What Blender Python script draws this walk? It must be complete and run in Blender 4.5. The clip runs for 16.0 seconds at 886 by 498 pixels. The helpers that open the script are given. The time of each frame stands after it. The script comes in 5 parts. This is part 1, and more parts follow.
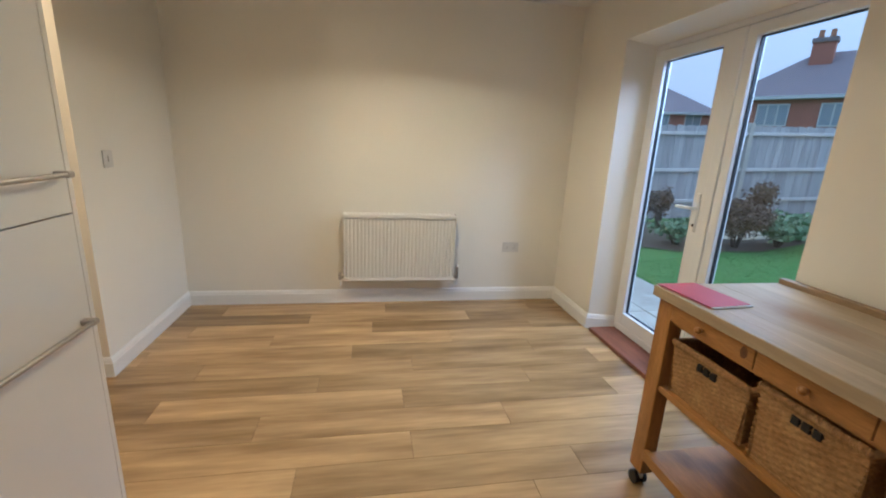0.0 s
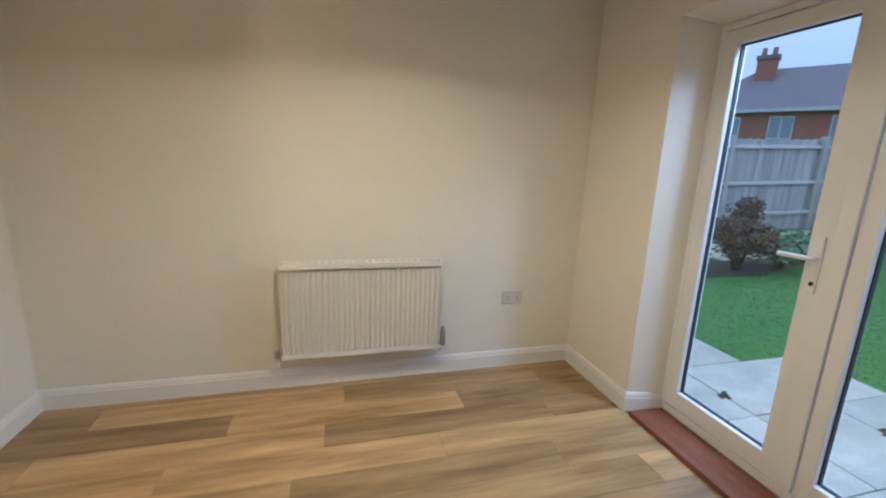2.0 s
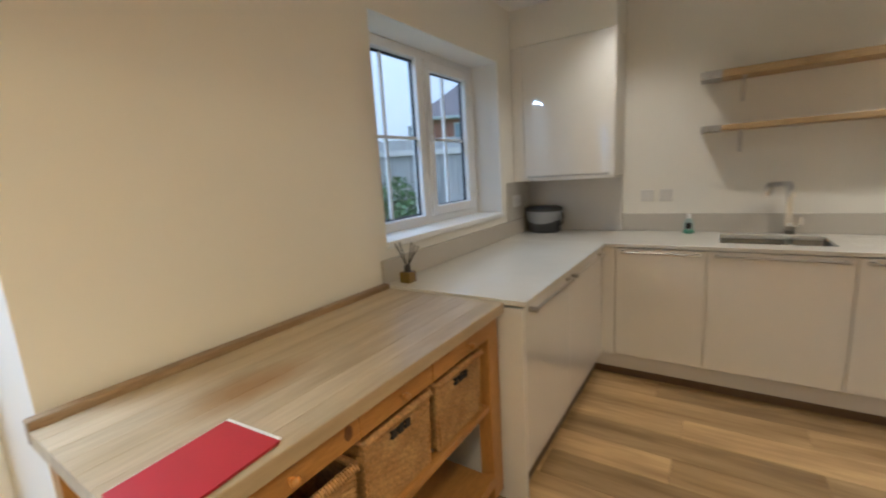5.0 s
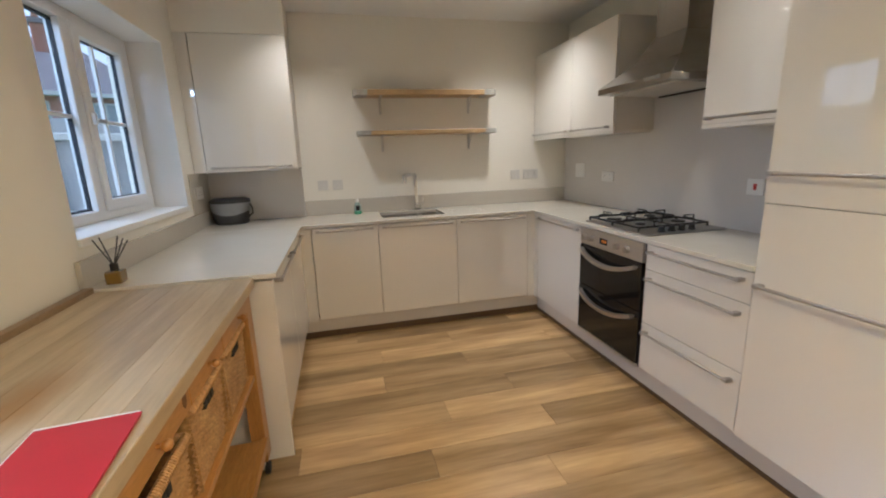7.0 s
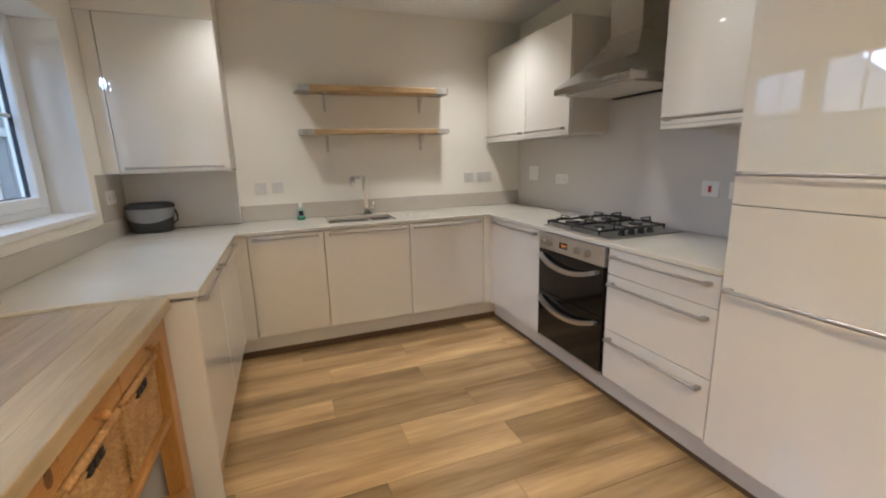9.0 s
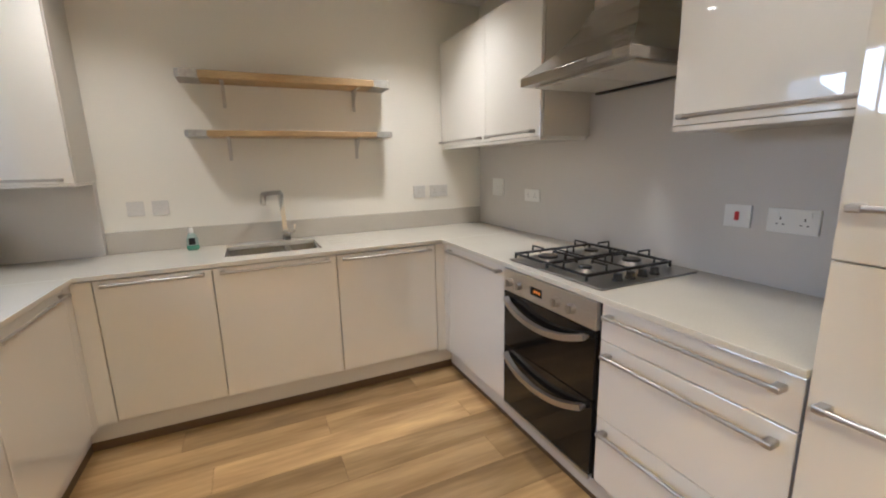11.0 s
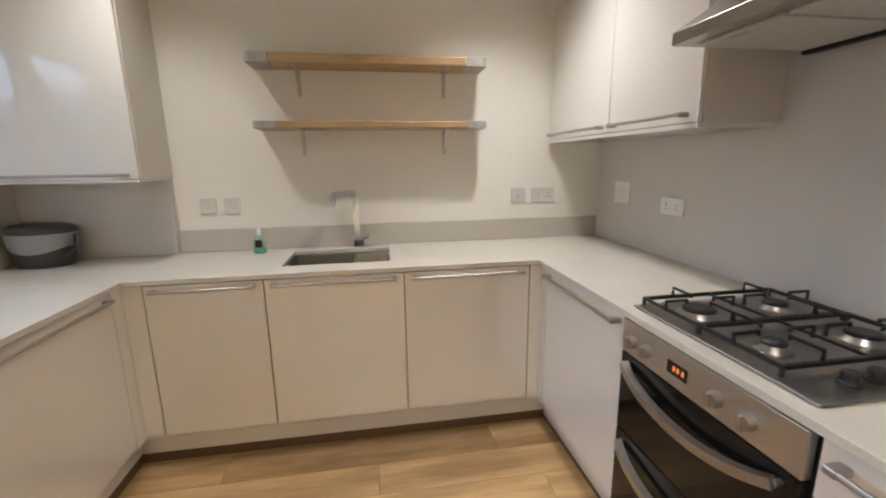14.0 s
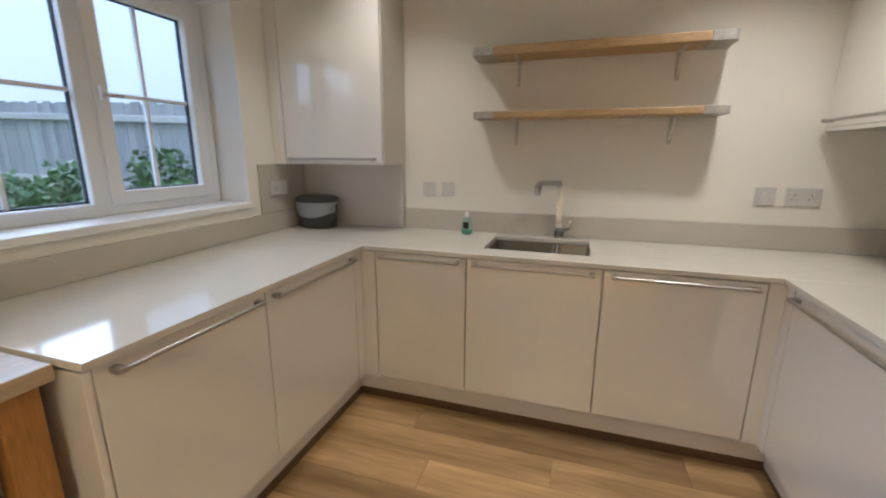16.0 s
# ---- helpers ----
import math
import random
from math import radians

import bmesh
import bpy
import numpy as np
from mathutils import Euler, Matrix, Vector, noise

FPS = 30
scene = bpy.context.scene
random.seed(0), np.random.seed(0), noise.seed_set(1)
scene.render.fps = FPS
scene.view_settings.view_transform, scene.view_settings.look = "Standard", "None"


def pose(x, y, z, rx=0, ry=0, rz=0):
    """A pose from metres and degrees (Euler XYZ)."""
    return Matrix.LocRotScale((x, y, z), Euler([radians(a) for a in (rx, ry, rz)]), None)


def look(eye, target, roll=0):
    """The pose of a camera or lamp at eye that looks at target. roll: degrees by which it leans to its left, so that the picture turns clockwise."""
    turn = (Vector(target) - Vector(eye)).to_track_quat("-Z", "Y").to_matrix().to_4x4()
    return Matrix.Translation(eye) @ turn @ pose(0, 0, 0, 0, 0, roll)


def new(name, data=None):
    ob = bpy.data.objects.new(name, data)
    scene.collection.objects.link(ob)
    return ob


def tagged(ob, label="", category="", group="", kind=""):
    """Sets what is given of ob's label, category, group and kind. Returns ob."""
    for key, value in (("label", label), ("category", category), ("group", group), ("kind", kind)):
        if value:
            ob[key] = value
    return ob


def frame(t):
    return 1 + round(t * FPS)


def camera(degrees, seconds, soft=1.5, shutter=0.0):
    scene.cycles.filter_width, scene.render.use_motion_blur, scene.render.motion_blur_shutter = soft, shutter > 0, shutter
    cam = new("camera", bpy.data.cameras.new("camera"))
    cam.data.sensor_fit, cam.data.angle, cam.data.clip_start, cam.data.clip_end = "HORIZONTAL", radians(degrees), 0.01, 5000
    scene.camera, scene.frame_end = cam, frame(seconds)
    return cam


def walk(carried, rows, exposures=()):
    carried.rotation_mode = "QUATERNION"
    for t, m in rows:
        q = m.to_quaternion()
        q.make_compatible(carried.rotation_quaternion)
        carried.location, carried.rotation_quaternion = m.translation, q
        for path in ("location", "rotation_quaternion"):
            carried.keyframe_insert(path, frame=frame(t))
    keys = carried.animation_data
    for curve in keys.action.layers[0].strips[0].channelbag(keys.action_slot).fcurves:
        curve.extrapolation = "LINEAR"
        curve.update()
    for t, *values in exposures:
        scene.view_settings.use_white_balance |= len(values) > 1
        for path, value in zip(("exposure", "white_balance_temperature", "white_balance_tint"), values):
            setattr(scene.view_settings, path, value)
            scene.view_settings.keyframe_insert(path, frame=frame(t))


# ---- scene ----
# camera and walk
cam = camera(93.5, 16.0, soft=2.0, shutter=0.3)
PATH = [
    (0, (0.141, 0.183, 1.408), (0.494, 2.088, 0.912), 2.8),
    (0.5, (0.135, 0.352, 1.398), (0.464, 2.261, 0.9), 2.7),
    (1, (0.17, 0.646, 1.423), (0.492, 2.559, 0.935), 2.6),
    (1.5, (0.17, 0.945, 1.418), (0.548, 2.852, 0.951), 2.4),
    (2, (0.221, 1.211, 1.426), (0.742, 3.095, 1.0), 2.3),
    (2.5, (0.323, 1.4, 1.435), (1.199, 3.163, 1.084), 1.6),
    (3, (0.315, 1.579, 1.429), (1.78, 2.915, 1.169), 0.4),
    (3.5, (0.423, 1.56, 1.44), (2.301, 2.209, 1.212), -1.3),
    (4, (0.48, 1.563, 1.423), (2.446, 1.286, 1.18), -3.0),
    (4.5, (0.529, 1.653, 1.438), (2.163, 0.547, 1.113), -3.3),
    (5, (0.576, 1.769, 1.413), (1.669, 0.132, 1.058), -3.6),
    (5.2, (0.579, 1.814, 1.422), (1.455, 0.056, 1.044), -3.5),
    (7.5, (0.935, 2.225, 1.374), (0.354, 0.363, 0.936), -1.9),
    (8, (0.948, 2.225, 1.376), (0.321, 0.376, 0.943), -1.8),
    (8.5, (0.907, 2.128, 1.361), (0.248, 0.289, 0.933), -1.7),
    (9, (0.842, 2.005, 1.354), (0.158, 0.174, 0.932), -1.6),
    (11.5, (0.282, 1.247, 1.383), (-0.545, -0.532, 0.989), -1.4),
    (12, (0.187, 1.152, 1.388), (-0.619, -0.636, 0.997), -1.4),
    (12.5, (0.127, 1.095, 1.394), (-0.619, -0.721, 1.008), -1.2),
    (13, (0.105, 1.043, 1.388), (-0.536, -0.811, 1.0), -1.1),
    (13.5, (0.106, 0.962, 1.379), (-0.386, -0.936, 0.984), -1.0),
    (14, (0.102, 0.894, 1.389), (-0.212, -1.038, 0.979), -0.8),
    (14.5, (0.094, 0.859, 1.4), (-0.011, -1.093, 0.979), -0.6),
    (15, (0.096, 0.857, 1.396), (0.227, -1.092, 0.966), -0.3),
    (15.5, (0.117, 0.877, 1.396), (0.483, -1.039, 0.955), -0.1),
    (16, (0.113, 0.904, 1.388), (0.711, -0.951, 0.936), 0.2),
]
walk(cam, [(t, look(e, a, r)) for t, e, a, r in PATH], exposures=(
    (0.0, -0.80, 4900, 12), (1.5, -0.88, 4900, 12), (2.5, -1.02, 4800, 10), (3.0, -1.24, 4750, 8), (3.5, -1.12, 4850, 8), (4.0, -0.98, 5100, 8), (5.0, -0.48, 5300, 11),
    (7.5, -0.28, 5200, 13), (12.0, -0.04, 5150, 13), (14.5, -0.10, 5200, 14), (16.0, -0.34, 5250, 14)))

# world and daylight: dull winter sky
world = bpy.data.worlds.new("sky")
scene.world = world
world.use_nodes = True
wn, wl = world.node_tree.nodes, world.node_tree.links
wn.clear()
sky = wn.new("ShaderNodeTexSky")
sky.sky_type = "NISHITA"
sky.sun_disc = False
sky.sun_elevation, sky.sun_rotation = radians(23), radians(98)
cloud = wn.new("ShaderNodeMixRGB")
cloud.inputs[0].default_value = 0.92
# an overcast sky, dimmer towards the horizon and about three times as bright overhead
sk_co, sk_xyz, sk_up, sk_mul = (wn.new("ShaderNode" + k) for k in ("TexCoord", "SeparateXYZ", "MapRange", "VectorMath"))
sk_up.inputs[3].default_value, sk_up.inputs[4].default_value = 0.86, 2.4
sk_mul.operation = "MULTIPLY"
sk_mul.inputs[0].default_value = (6.9, 7.8, 9.0)
wl.new(sk_co.outputs["Generated"], sk_xyz.inputs[0])
wl.new(sk_xyz.outputs["Z"], sk_up.inputs[0])
wl.new(sk_up.outputs[0], sk_mul.inputs[1])
wl.new(sk_mul.outputs[0], cloud.inputs[2])
wbg, wout = wn.new("ShaderNodeBackground"), wn.new("ShaderNodeOutputWorld")
wbg.inputs[1].default_value = 0.155
wl.new(sky.outputs[0], cloud.inputs[1])
wl.new(cloud.outputs[0], wbg.inputs[0])
wl.new(wbg.outputs[0], wout.inputs[0])
sun = new("sun", bpy.data.lights.new("sun", "SUN"))
sun.data.energy, sun.data.angle, sun.data.color = 3.6, radians(44), (0.84, 0.92, 1.0)
sun.matrix_world = look((20, -3, 8.5), (0, 0, 0))

WARM = (1.0, 0.86, 0.66)
SPOT_W, PENDANT_W, HALL_W = 72, 240, 70
# the pair at y 0.72 is added fill for the middle of the kitchen
SPOTS = [(1.08, -0.95), (-0.56, -0.95), (1.08, 0.72), (-0.56, 0.72)]
PENDANT = (0.42, 2.42, 2.145)

# sky light falling in under the heads of the garden doors
sl = new("sky_light", bpy.data.lights.new("sky_light", "AREA"))
sl.data.shape, sl.data.size, sl.data.size_y = "RECTANGLE", 1.35, 0.5
sl.data.energy, sl.data.color = 125, (0.66, 0.82, 1.0)
sl.matrix_world = look((2.55, 2.31, 2.52), (-0.6, 1.4, 0.5))


# ---- materials ----
def mat(name, color, rough=0.5, metal=0.0, coat=0.0, vary=0.0, scale=3.0, fine=0.0, fine_scale=60.0, bump=0.0,
        bump_scale=200.0, second=None, stretch=(1, 1, 1), rnd=0.0, rough_vary=0.0, spec=0.5, space="Object"):
    """Base colour with variation at two scales, roughness variation and fine relief."""
    m = bpy.data.materials.new(name)
    m.use_nodes = True
    n, l = m.node_tree.nodes, m.node_tree.links
    b = n["Principled BSDF"]
    b.inputs["Base Color"].default_value = (*color, 1)
    b.inputs["Roughness"].default_value, b.inputs["Metallic"].default_value = rough, metal
    b.inputs["Coat Weight"].default_value, b.inputs["Coat Roughness"].default_value = coat, 0.025
    b.inputs["Specular IOR Level"].default_value = spec
    tc, mp = n.new("ShaderNodeTexCoord"), n.new("ShaderNodeMapping")
    mp.inputs["Scale"].default_value = stretch
    l.new(tc.outputs[space], mp.inputs[0])
    vec = mp.outputs[0]
    if rnd:
        oi, sh = n.new("ShaderNodeObjectInfo"), n.new("ShaderNodeVectorMath")
        sh.operation = "MULTIPLY_ADD"
        sh.inputs[1].default_value = (17, 31, 23)
        l.new(oi.outputs["Random"], sh.inputs[0])
        l.new(vec, sh.inputs[2])
        vec = sh.outputs[0]
    out = None
    if vary or second:
        t1 = n.new("ShaderNodeTexNoise")
        t1.inputs["Scale"].default_value, t1.inputs["Detail"].default_value = scale, 5
        l.new(vec, t1.inputs["Vector"])
        r1 = n.new("ShaderNodeValToRGB")
        r1.color_ramp.elements[0].position, r1.color_ramp.elements[1].position = 0.3, 0.72
        c2 = second or tuple(c * (1 - vary) for c in color)
        r1.color_ramp.elements[0].color, r1.color_ramp.elements[1].color = (*c2, 1), (*color, 1)
        l.new(t1.outputs[0], r1.inputs[0])
        out = r1.outputs[0]
        if rough_vary:
            mr = n.new("ShaderNodeMapRange")
            mr.inputs[3].default_value, mr.inputs[4].default_value = rough - rough_vary, rough + rough_vary
            l.new(t1.outputs[0], mr.inputs[0])
            l.new(mr.outputs[0], b.inputs["Roughness"])
    if fine:
        t2 = n.new("ShaderNodeTexNoise")
        t2.inputs["Scale"].default_value, t2.inputs["Detail"].default_value = fine_scale, 6
        l.new(vec, t2.inputs["Vector"])
        r2 = n.new("ShaderNodeMapRange")
        r2.inputs[1].default_value, r2.inputs[2].default_value = 0.3, 0.7
        r2.inputs[3].default_value, r2.inputs[4].default_value = 1 - fine, 1 + fine * 0.4
        l.new(t2.outputs[0], r2.inputs[0])
        mx = n.new("ShaderNodeVectorMath")
        mx.operation = "MULTIPLY"
        if out:
            l.new(out, mx.inputs[0])
        else:
            mx.inputs[0].default_value = color
        l.new(r2.outputs[0], mx.inputs[1])
        out = mx.outputs[0]
    if rnd:
        r3, m3 = n.new("ShaderNodeMapRange"), n.new("ShaderNodeVectorMath")
        r3.inputs[3].default_value, r3.inputs[4].default_value = 1 - rnd, 1 + rnd * 0.5
        oi2 = n.new("ShaderNodeObjectInfo")
        l.new(oi2.outputs["Random"], r3.inputs[0])
        m3.operation = "MULTIPLY"
        if out:
            l.new(out, m3.inputs[0])
        else:
            m3.inputs[0].default_value = color
        l.new(r3.outputs[0], m3.inputs[1])
        out = m3.outputs[0]
    if out:
        l.new(out, b.inputs["Base Color"])
    if bump:
        t4, bp = n.new("ShaderNodeTexNoise"), n.new("ShaderNodeBump")
        t4.inputs["Scale"].default_value = bump_scale
        l.new(vec, t4.inputs["Vector"])
        bp.inputs["Strength"].default_value, bp.inputs["Distance"].default_value = bump, 0.002
        l.new(t4.outputs[0], bp.inputs["Height"])
        l.new(bp.outputs[0], b.inputs["Normal"])
    return m


def glow(name, color, strength):
    m = mat(name, color)
    b = m.node_tree.nodes["Principled BSDF"]
    b.inputs["Emission Color"].default_value = (*color, 1)
    b.inputs["Emission Strength"].default_value = strength
    return m


def glass_mat(name, tint=(0.96, 0.98, 0.98)):
    m = bpy.data.materials.new(name)
    m.use_nodes = True
    n, l = m.node_tree.nodes, m.node_tree.links
    n.clear()
    o, mx = n.new("ShaderNodeOutputMaterial"), n.new("ShaderNodeMixShader")
    tr, gl, fr = n.new("ShaderNodeBsdfTransparent"), n.new("ShaderNodeBsdfGlossy"), n.new("ShaderNodeLayerWeight")
    tr.inputs[0].default_value = (*tint, 1)
    gl.inputs["Roughness"].default_value = 0.01
    pw, ad = n.new("ShaderNodeMath"), n.new("ShaderNodeMath")
    pw.operation, ad.operation = "POWER", "MULTIPLY_ADD"
    pw.inputs[1].default_value = 4.0
    ad.inputs[1].default_value, ad.inputs[2].default_value = 0.6, 0.035
    l.new(fr.outputs["Facing"], pw.inputs[0])
    l.new(pw.outputs[0], ad.inputs[0])
    l.new(ad.outputs[0], mx.inputs[0])
    l.new(tr.outputs[0], mx.inputs[1])
    l.new(gl.outputs[0], mx.inputs[2])
    l.new(mx.outputs[0], o.inputs[0])
    return m


M_WALL = mat("wall_emulsion", (0.81, 0.775, 0.69), 0.85, vary=0.03, scale=1.2, bump=0.12, bump_scale=260, spec=0.2)
M_CEIL = mat("ceiling_emulsion", (0.84, 0.82, 0.78), 0.9, vary=0.02, scale=1.0, bump=0.1, spec=0.2)
M_GLOSSW = mat("white_gloss_paint", (0.82, 0.81, 0.78), 0.35, vary=0.03, scale=4, bump=0.05)
M_UPVC = mat("white_upvc", (0.80, 0.81, 0.82), 0.32, vary=0.03, scale=3)
M_GASKET = mat("black_rubber_gasket", (0.02, 0.022, 0.028), 0.6)
M_GLASS = glass_mat("window_glass")
M_PLANK = mat("oak_laminate", (0.65, 0.43, 0.195), 0.22, second=(0.33, 0.205, 0.090), scale=1.7, fine=0.14, fine_scale=8,
              stretch=(0.7, 6, 6), rnd=0.36, bump=0.08, bump_scale=60, rough_vary=0.05)
M_SUBFLOOR = mat("plank_joint", (0.20, 0.12, 0.06), 0.8, fine=0.2)
M_SILL = mat("stained_hardwood_sill", (0.28, 0.105, 0.055), 0.4, second=(0.19, 0.065, 0.035), scale=4, fine=0.25, fine_scale=30, stretch=(8, 1, 8), bump=0.1)
M_CAB = mat("cream_gloss_door", (0.79, 0.755, 0.69), 0.55, coat=1.0, vary=0.02, scale=1.5)
M_CAB.node_tree.nodes["Principled BSDF"].inputs["Coat IOR"].default_value = 2.3
M_CARC = mat("cream_carcass", (0.66, 0.62, 0.55), 0.4, vary=0.03)
M_PLINTH = mat("cream_plinth", (0.62, 0.57, 0.50), 0.35, vary=0.05, scale=3)
# dark brown that paints the shade of the gap under the plinths
M_GAPSHADE = mat("plinth_gap_shade", (0.115, 0.064, 0.028), 0.5, vary=0.15, scale=5, fine=0.1)
M_TOP = mat("cream_quartz", (0.69, 0.655, 0.565), 0.12, fine=0.06, fine_scale=180, vary=0.04, scale=6, coat=0.1)
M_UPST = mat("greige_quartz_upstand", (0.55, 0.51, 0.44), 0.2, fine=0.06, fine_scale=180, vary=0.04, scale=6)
M_SPLASH = mat("grey_beige_splashback", (0.60, 0.57, 0.53), 0.38, vary=0.04, scale=2)
M_STEEL = mat("brushed_steel", (0.60, 0.58, 0.55), 0.36, metal=1.0, fine=0.12, fine_scale=40, stretch=(1, 1, 30), vary=0.08)
M_SINK = mat("satin_sink_steel", (0.26, 0.25, 0.235), 0.28, metal=1.0, fine=0.08, fine_scale=60)
M_HOOD = mat("hood_steel", (0.46, 0.44, 0.41), 0.27, metal=1.0, fine=0.08, fine_scale=50, stretch=(1, 30, 1), vary=0.08)
M_HOB = mat("hob_steel", (0.40, 0.385, 0.36), 0.32, metal=1.0, fine=0.06, fine_scale=50)
M_FILTER = mat("pale_filter_mesh", (0.62, 0.60, 0.55), 0.5, metal=0.5, fine=0.15, fine_scale=200)
M_CHROME = mat("chrome", (0.72, 0.72, 0.72), 0.07, metal=1.0)
M_ALU = mat("satin_handle", (0.47, 0.445, 0.41), 0.38, metal=1.0, fine=0.08)
M_BLACKGLASS = mat("black_oven_glass", (0.010, 0.009, 0.008), 0.05, spec=0.35, vary=0.2)
M_IRON = mat("black_enamel_iron", (0.014, 0.014, 0.015), 0.38, vary=0.2, bump=0.2)
M_PLATE = mat("satin_socket_plate", (0.66, 0.64, 0.60), 0.40, metal=0.2, fine=0.05)
M_WPLASTIC = mat("white_plastic", (0.80, 0.79, 0.76), 0.3, vary=0.02)
M_RED = mat("red_rocker", (0.55, 0.02, 0.02), 0.3)
M_DARK = mat("dark_void", (0.012, 0.011, 0.010), 0.7)
M_TABLETOP = mat("scrubbed_beech_top", (0.57, 0.46, 0.30), 0.36, second=(0.38, 0.285, 0.165), scale=2.2, fine=0.10, fine_scale=14, stretch=(6, 0.7, 6), rnd=0.10, bump=0.08, bump_scale=70)
# an old scorch on the trolley top, worked into the wood
tn, tl = M_TABLETOP.node_tree.nodes, M_TABLETOP.node_tree.links
t_co, t_su, t_sc, t_no, t_ln, t_rm, t_mx = (tn.new("ShaderNode" + k) for k in ("TexCoord", "VectorMath", "VectorMath", "TexNoise", "VectorMath", "MapRange", "MixRGB"))
t_su.operation, t_sc.operation, t_ln.operation = "SUBTRACT", "MULTIPLY_ADD", "LENGTH"
t_su.inputs[1].default_value = (0.03, 0.31, 0.90)
t_sc.inputs[1].default_value = (17, 9, 0)
t_no.inputs["Scale"].default_value = 9
tl.new(t_co.outputs["Object"], t_su.inputs[0])
tl.new(t_su.outputs[0], t_sc.inputs[0])
tl.new(t_co.outputs["Object"], t_no.inputs["Vector"])
tl.new(t_no.outputs[1], t_sc.inputs[2])
tl.new(t_sc.outputs[0], t_ln.inputs[0])
t_rm.inputs[1].default_value, t_rm.inputs[2].default_value, t_rm.inputs[3].default_value, t_rm.inputs[4].default_value = 0.7, 1.9, 0.85, 0.0
tl.new(t_ln.outputs["Value"], t_rm.inputs[0])
t_pb = tn["Principled BSDF"]
tl.new(t_pb.inputs["Base Color"].links[0].from_socket, t_mx.inputs[1])
t_mx.inputs[2].default_value = (0.27, 0.135, 0.035, 1)
tl.new(t_rm.outputs[0], t_mx.inputs[0])
tl.new(t_mx.outputs[0], t_pb.inputs["Base Color"])
M_PINE = mat("honey_pine", (0.47, 0.235, 0.06), 0.36, second=(0.35, 0.16, 0.036), scale=3, fine=0.2, fine_scale=26, stretch=(7, 1, 7), bump=0.08, bump_scale=80)
M_PINEV = mat("honey_pine_upright", (0.47, 0.235, 0.06), 0.36, second=(0.35, 0.16, 0.036), scale=3, fine=0.2, fine_scale=26, stretch=(7, 7, 1), bump=0.08, bump_scale=80)
M_WORNRAIL = mat("darkened_beech_rail", (0.33, 0.23, 0.13), 0.45, second=(0.24, 0.16, 0.085), scale=3, fine=0.15, fine_scale=24, stretch=(7, 1, 7))
M_KNOT = mat("pine_knot", (0.14, 0.055, 0.018), 0.45, fine=0.4, fine_scale=60)
M_WICKER = mat("wicker", (0.62, 0.38, 0.145), 0.55, second=(0.42, 0.225, 0.075), scale=14, fine=0.35, fine_scale=90, bump=0.3)
M_FOLDER = mat("red_card", (0.44, 0.022, 0.036), 0.42, vary=0.08, scale=8, bump=0.05)
M_PAPER = mat("white_paper", (0.80, 0.78, 0.75), 0.7)
M_RAD = mat("radiator_enamel", (0.82, 0.80, 0.74), 0.32, vary=0.02)
M_SHELF = mat("shelf_pine", (0.55, 0.39, 0.19), 0.5, second=(0.41, 0.265, 0.115), scale=3, fine=0.22, fine_scale=24, stretch=(1, 9, 9), bump=0.12)
M_SHELFEND = mat("whitewashed_end", (0.47, 0.45, 0.41), 0.6, second=(0.36, 0.33, 0.28), scale=14, fine=0.2, bump=0.2)
M_TUB = mat("charcoal_plastic", (0.055, 0.055, 0.058), 0.5, vary=0.1)
M_LINER = mat("pale_grey_plastic_lid", (0.30, 0.31, 0.32), 0.4, vary=0.1, scale=20)
M_GREEN = mat("green_soap", (0.11, 0.33, 0.21), 0.15, coat=0.5)
M_CLEARP = mat("clear_plastic", (0.34, 0.42, 0.38), 0.12, coat=0.5)
M_AMBER = mat("amber_oil_glass", (0.22, 0.14, 0.03), 0.08, coat=0.8)
M_REED = mat("black_reed", (0.02, 0.017, 0.015), 0.7)
M_SHADE = mat("yellow_enamel_shade", (0.75, 0.42, 0.05), 0.35)
M_BULB = glow("lit_bulb", (1.0, 0.72, 0.36), 14)
M_LED = glow("lit_downlight", (1.0, 0.86, 0.66), 12)
M_DIGIT = glow("amber_digits", (1.0, 0.30, 0.03), 0.25)
# outside
M_LAWN = mat("lawn", (0.105, 0.205, 0.055), 0.9, second=(0.075, 0.17, 0.045), scale=0.9, fine=0.10, fine_scale=30, bump=0.1, bump_scale=60, spec=0.1)
M_BLADE = mat("grass_blade", (0.100, 0.215, 0.058), 0.85, second=(0.078, 0.175, 0.046), scale=1.3, fine=0.06, fine_scale=9, spec=0.1)
M_SLAB = mat("concrete_slab", (0.48, 0.45, 0.38), 0.85, second=(0.36, 0.335, 0.28), scale=5, fine=0.18, fine_scale=60, rnd=0.12, bump=0.4, bump_scale=120)
M_JOINT = mat("mossy_joint", (0.12, 0.12, 0.07), 0.95, fine=0.4)
M_SOIL = mat("bed_soil", (0.15, 0.125, 0.085), 0.95, second=(0.08, 0.06, 0.04), scale=4, fine=0.4, bump=0.8, bump_scale=50)
M_GRAVEL = mat("pale_gravel", (0.55, 0.49, 0.36), 0.95, second=(0.40, 0.36, 0.26), scale=12, fine=0.4, fine_scale=80, bump=0.8, bump_scale=60)
M_FENCE = mat("weathered_fence_board", (0.50, 0.50, 0.50), 0.85, second=(0.36, 0.36, 0.365), scale=3, fine=0.25, fine_scale=40, stretch=(5, 5, 0.6), rnd=0.22, bump=0.3)
M_RAIL = mat("fence_rail", (0.62, 0.61, 0.58), 0.85, fine=0.25, vary=0.2)
M_POST = mat("concrete_post", (0.46, 0.45, 0.41), 0.9, vary=0.15, fine=0.15)
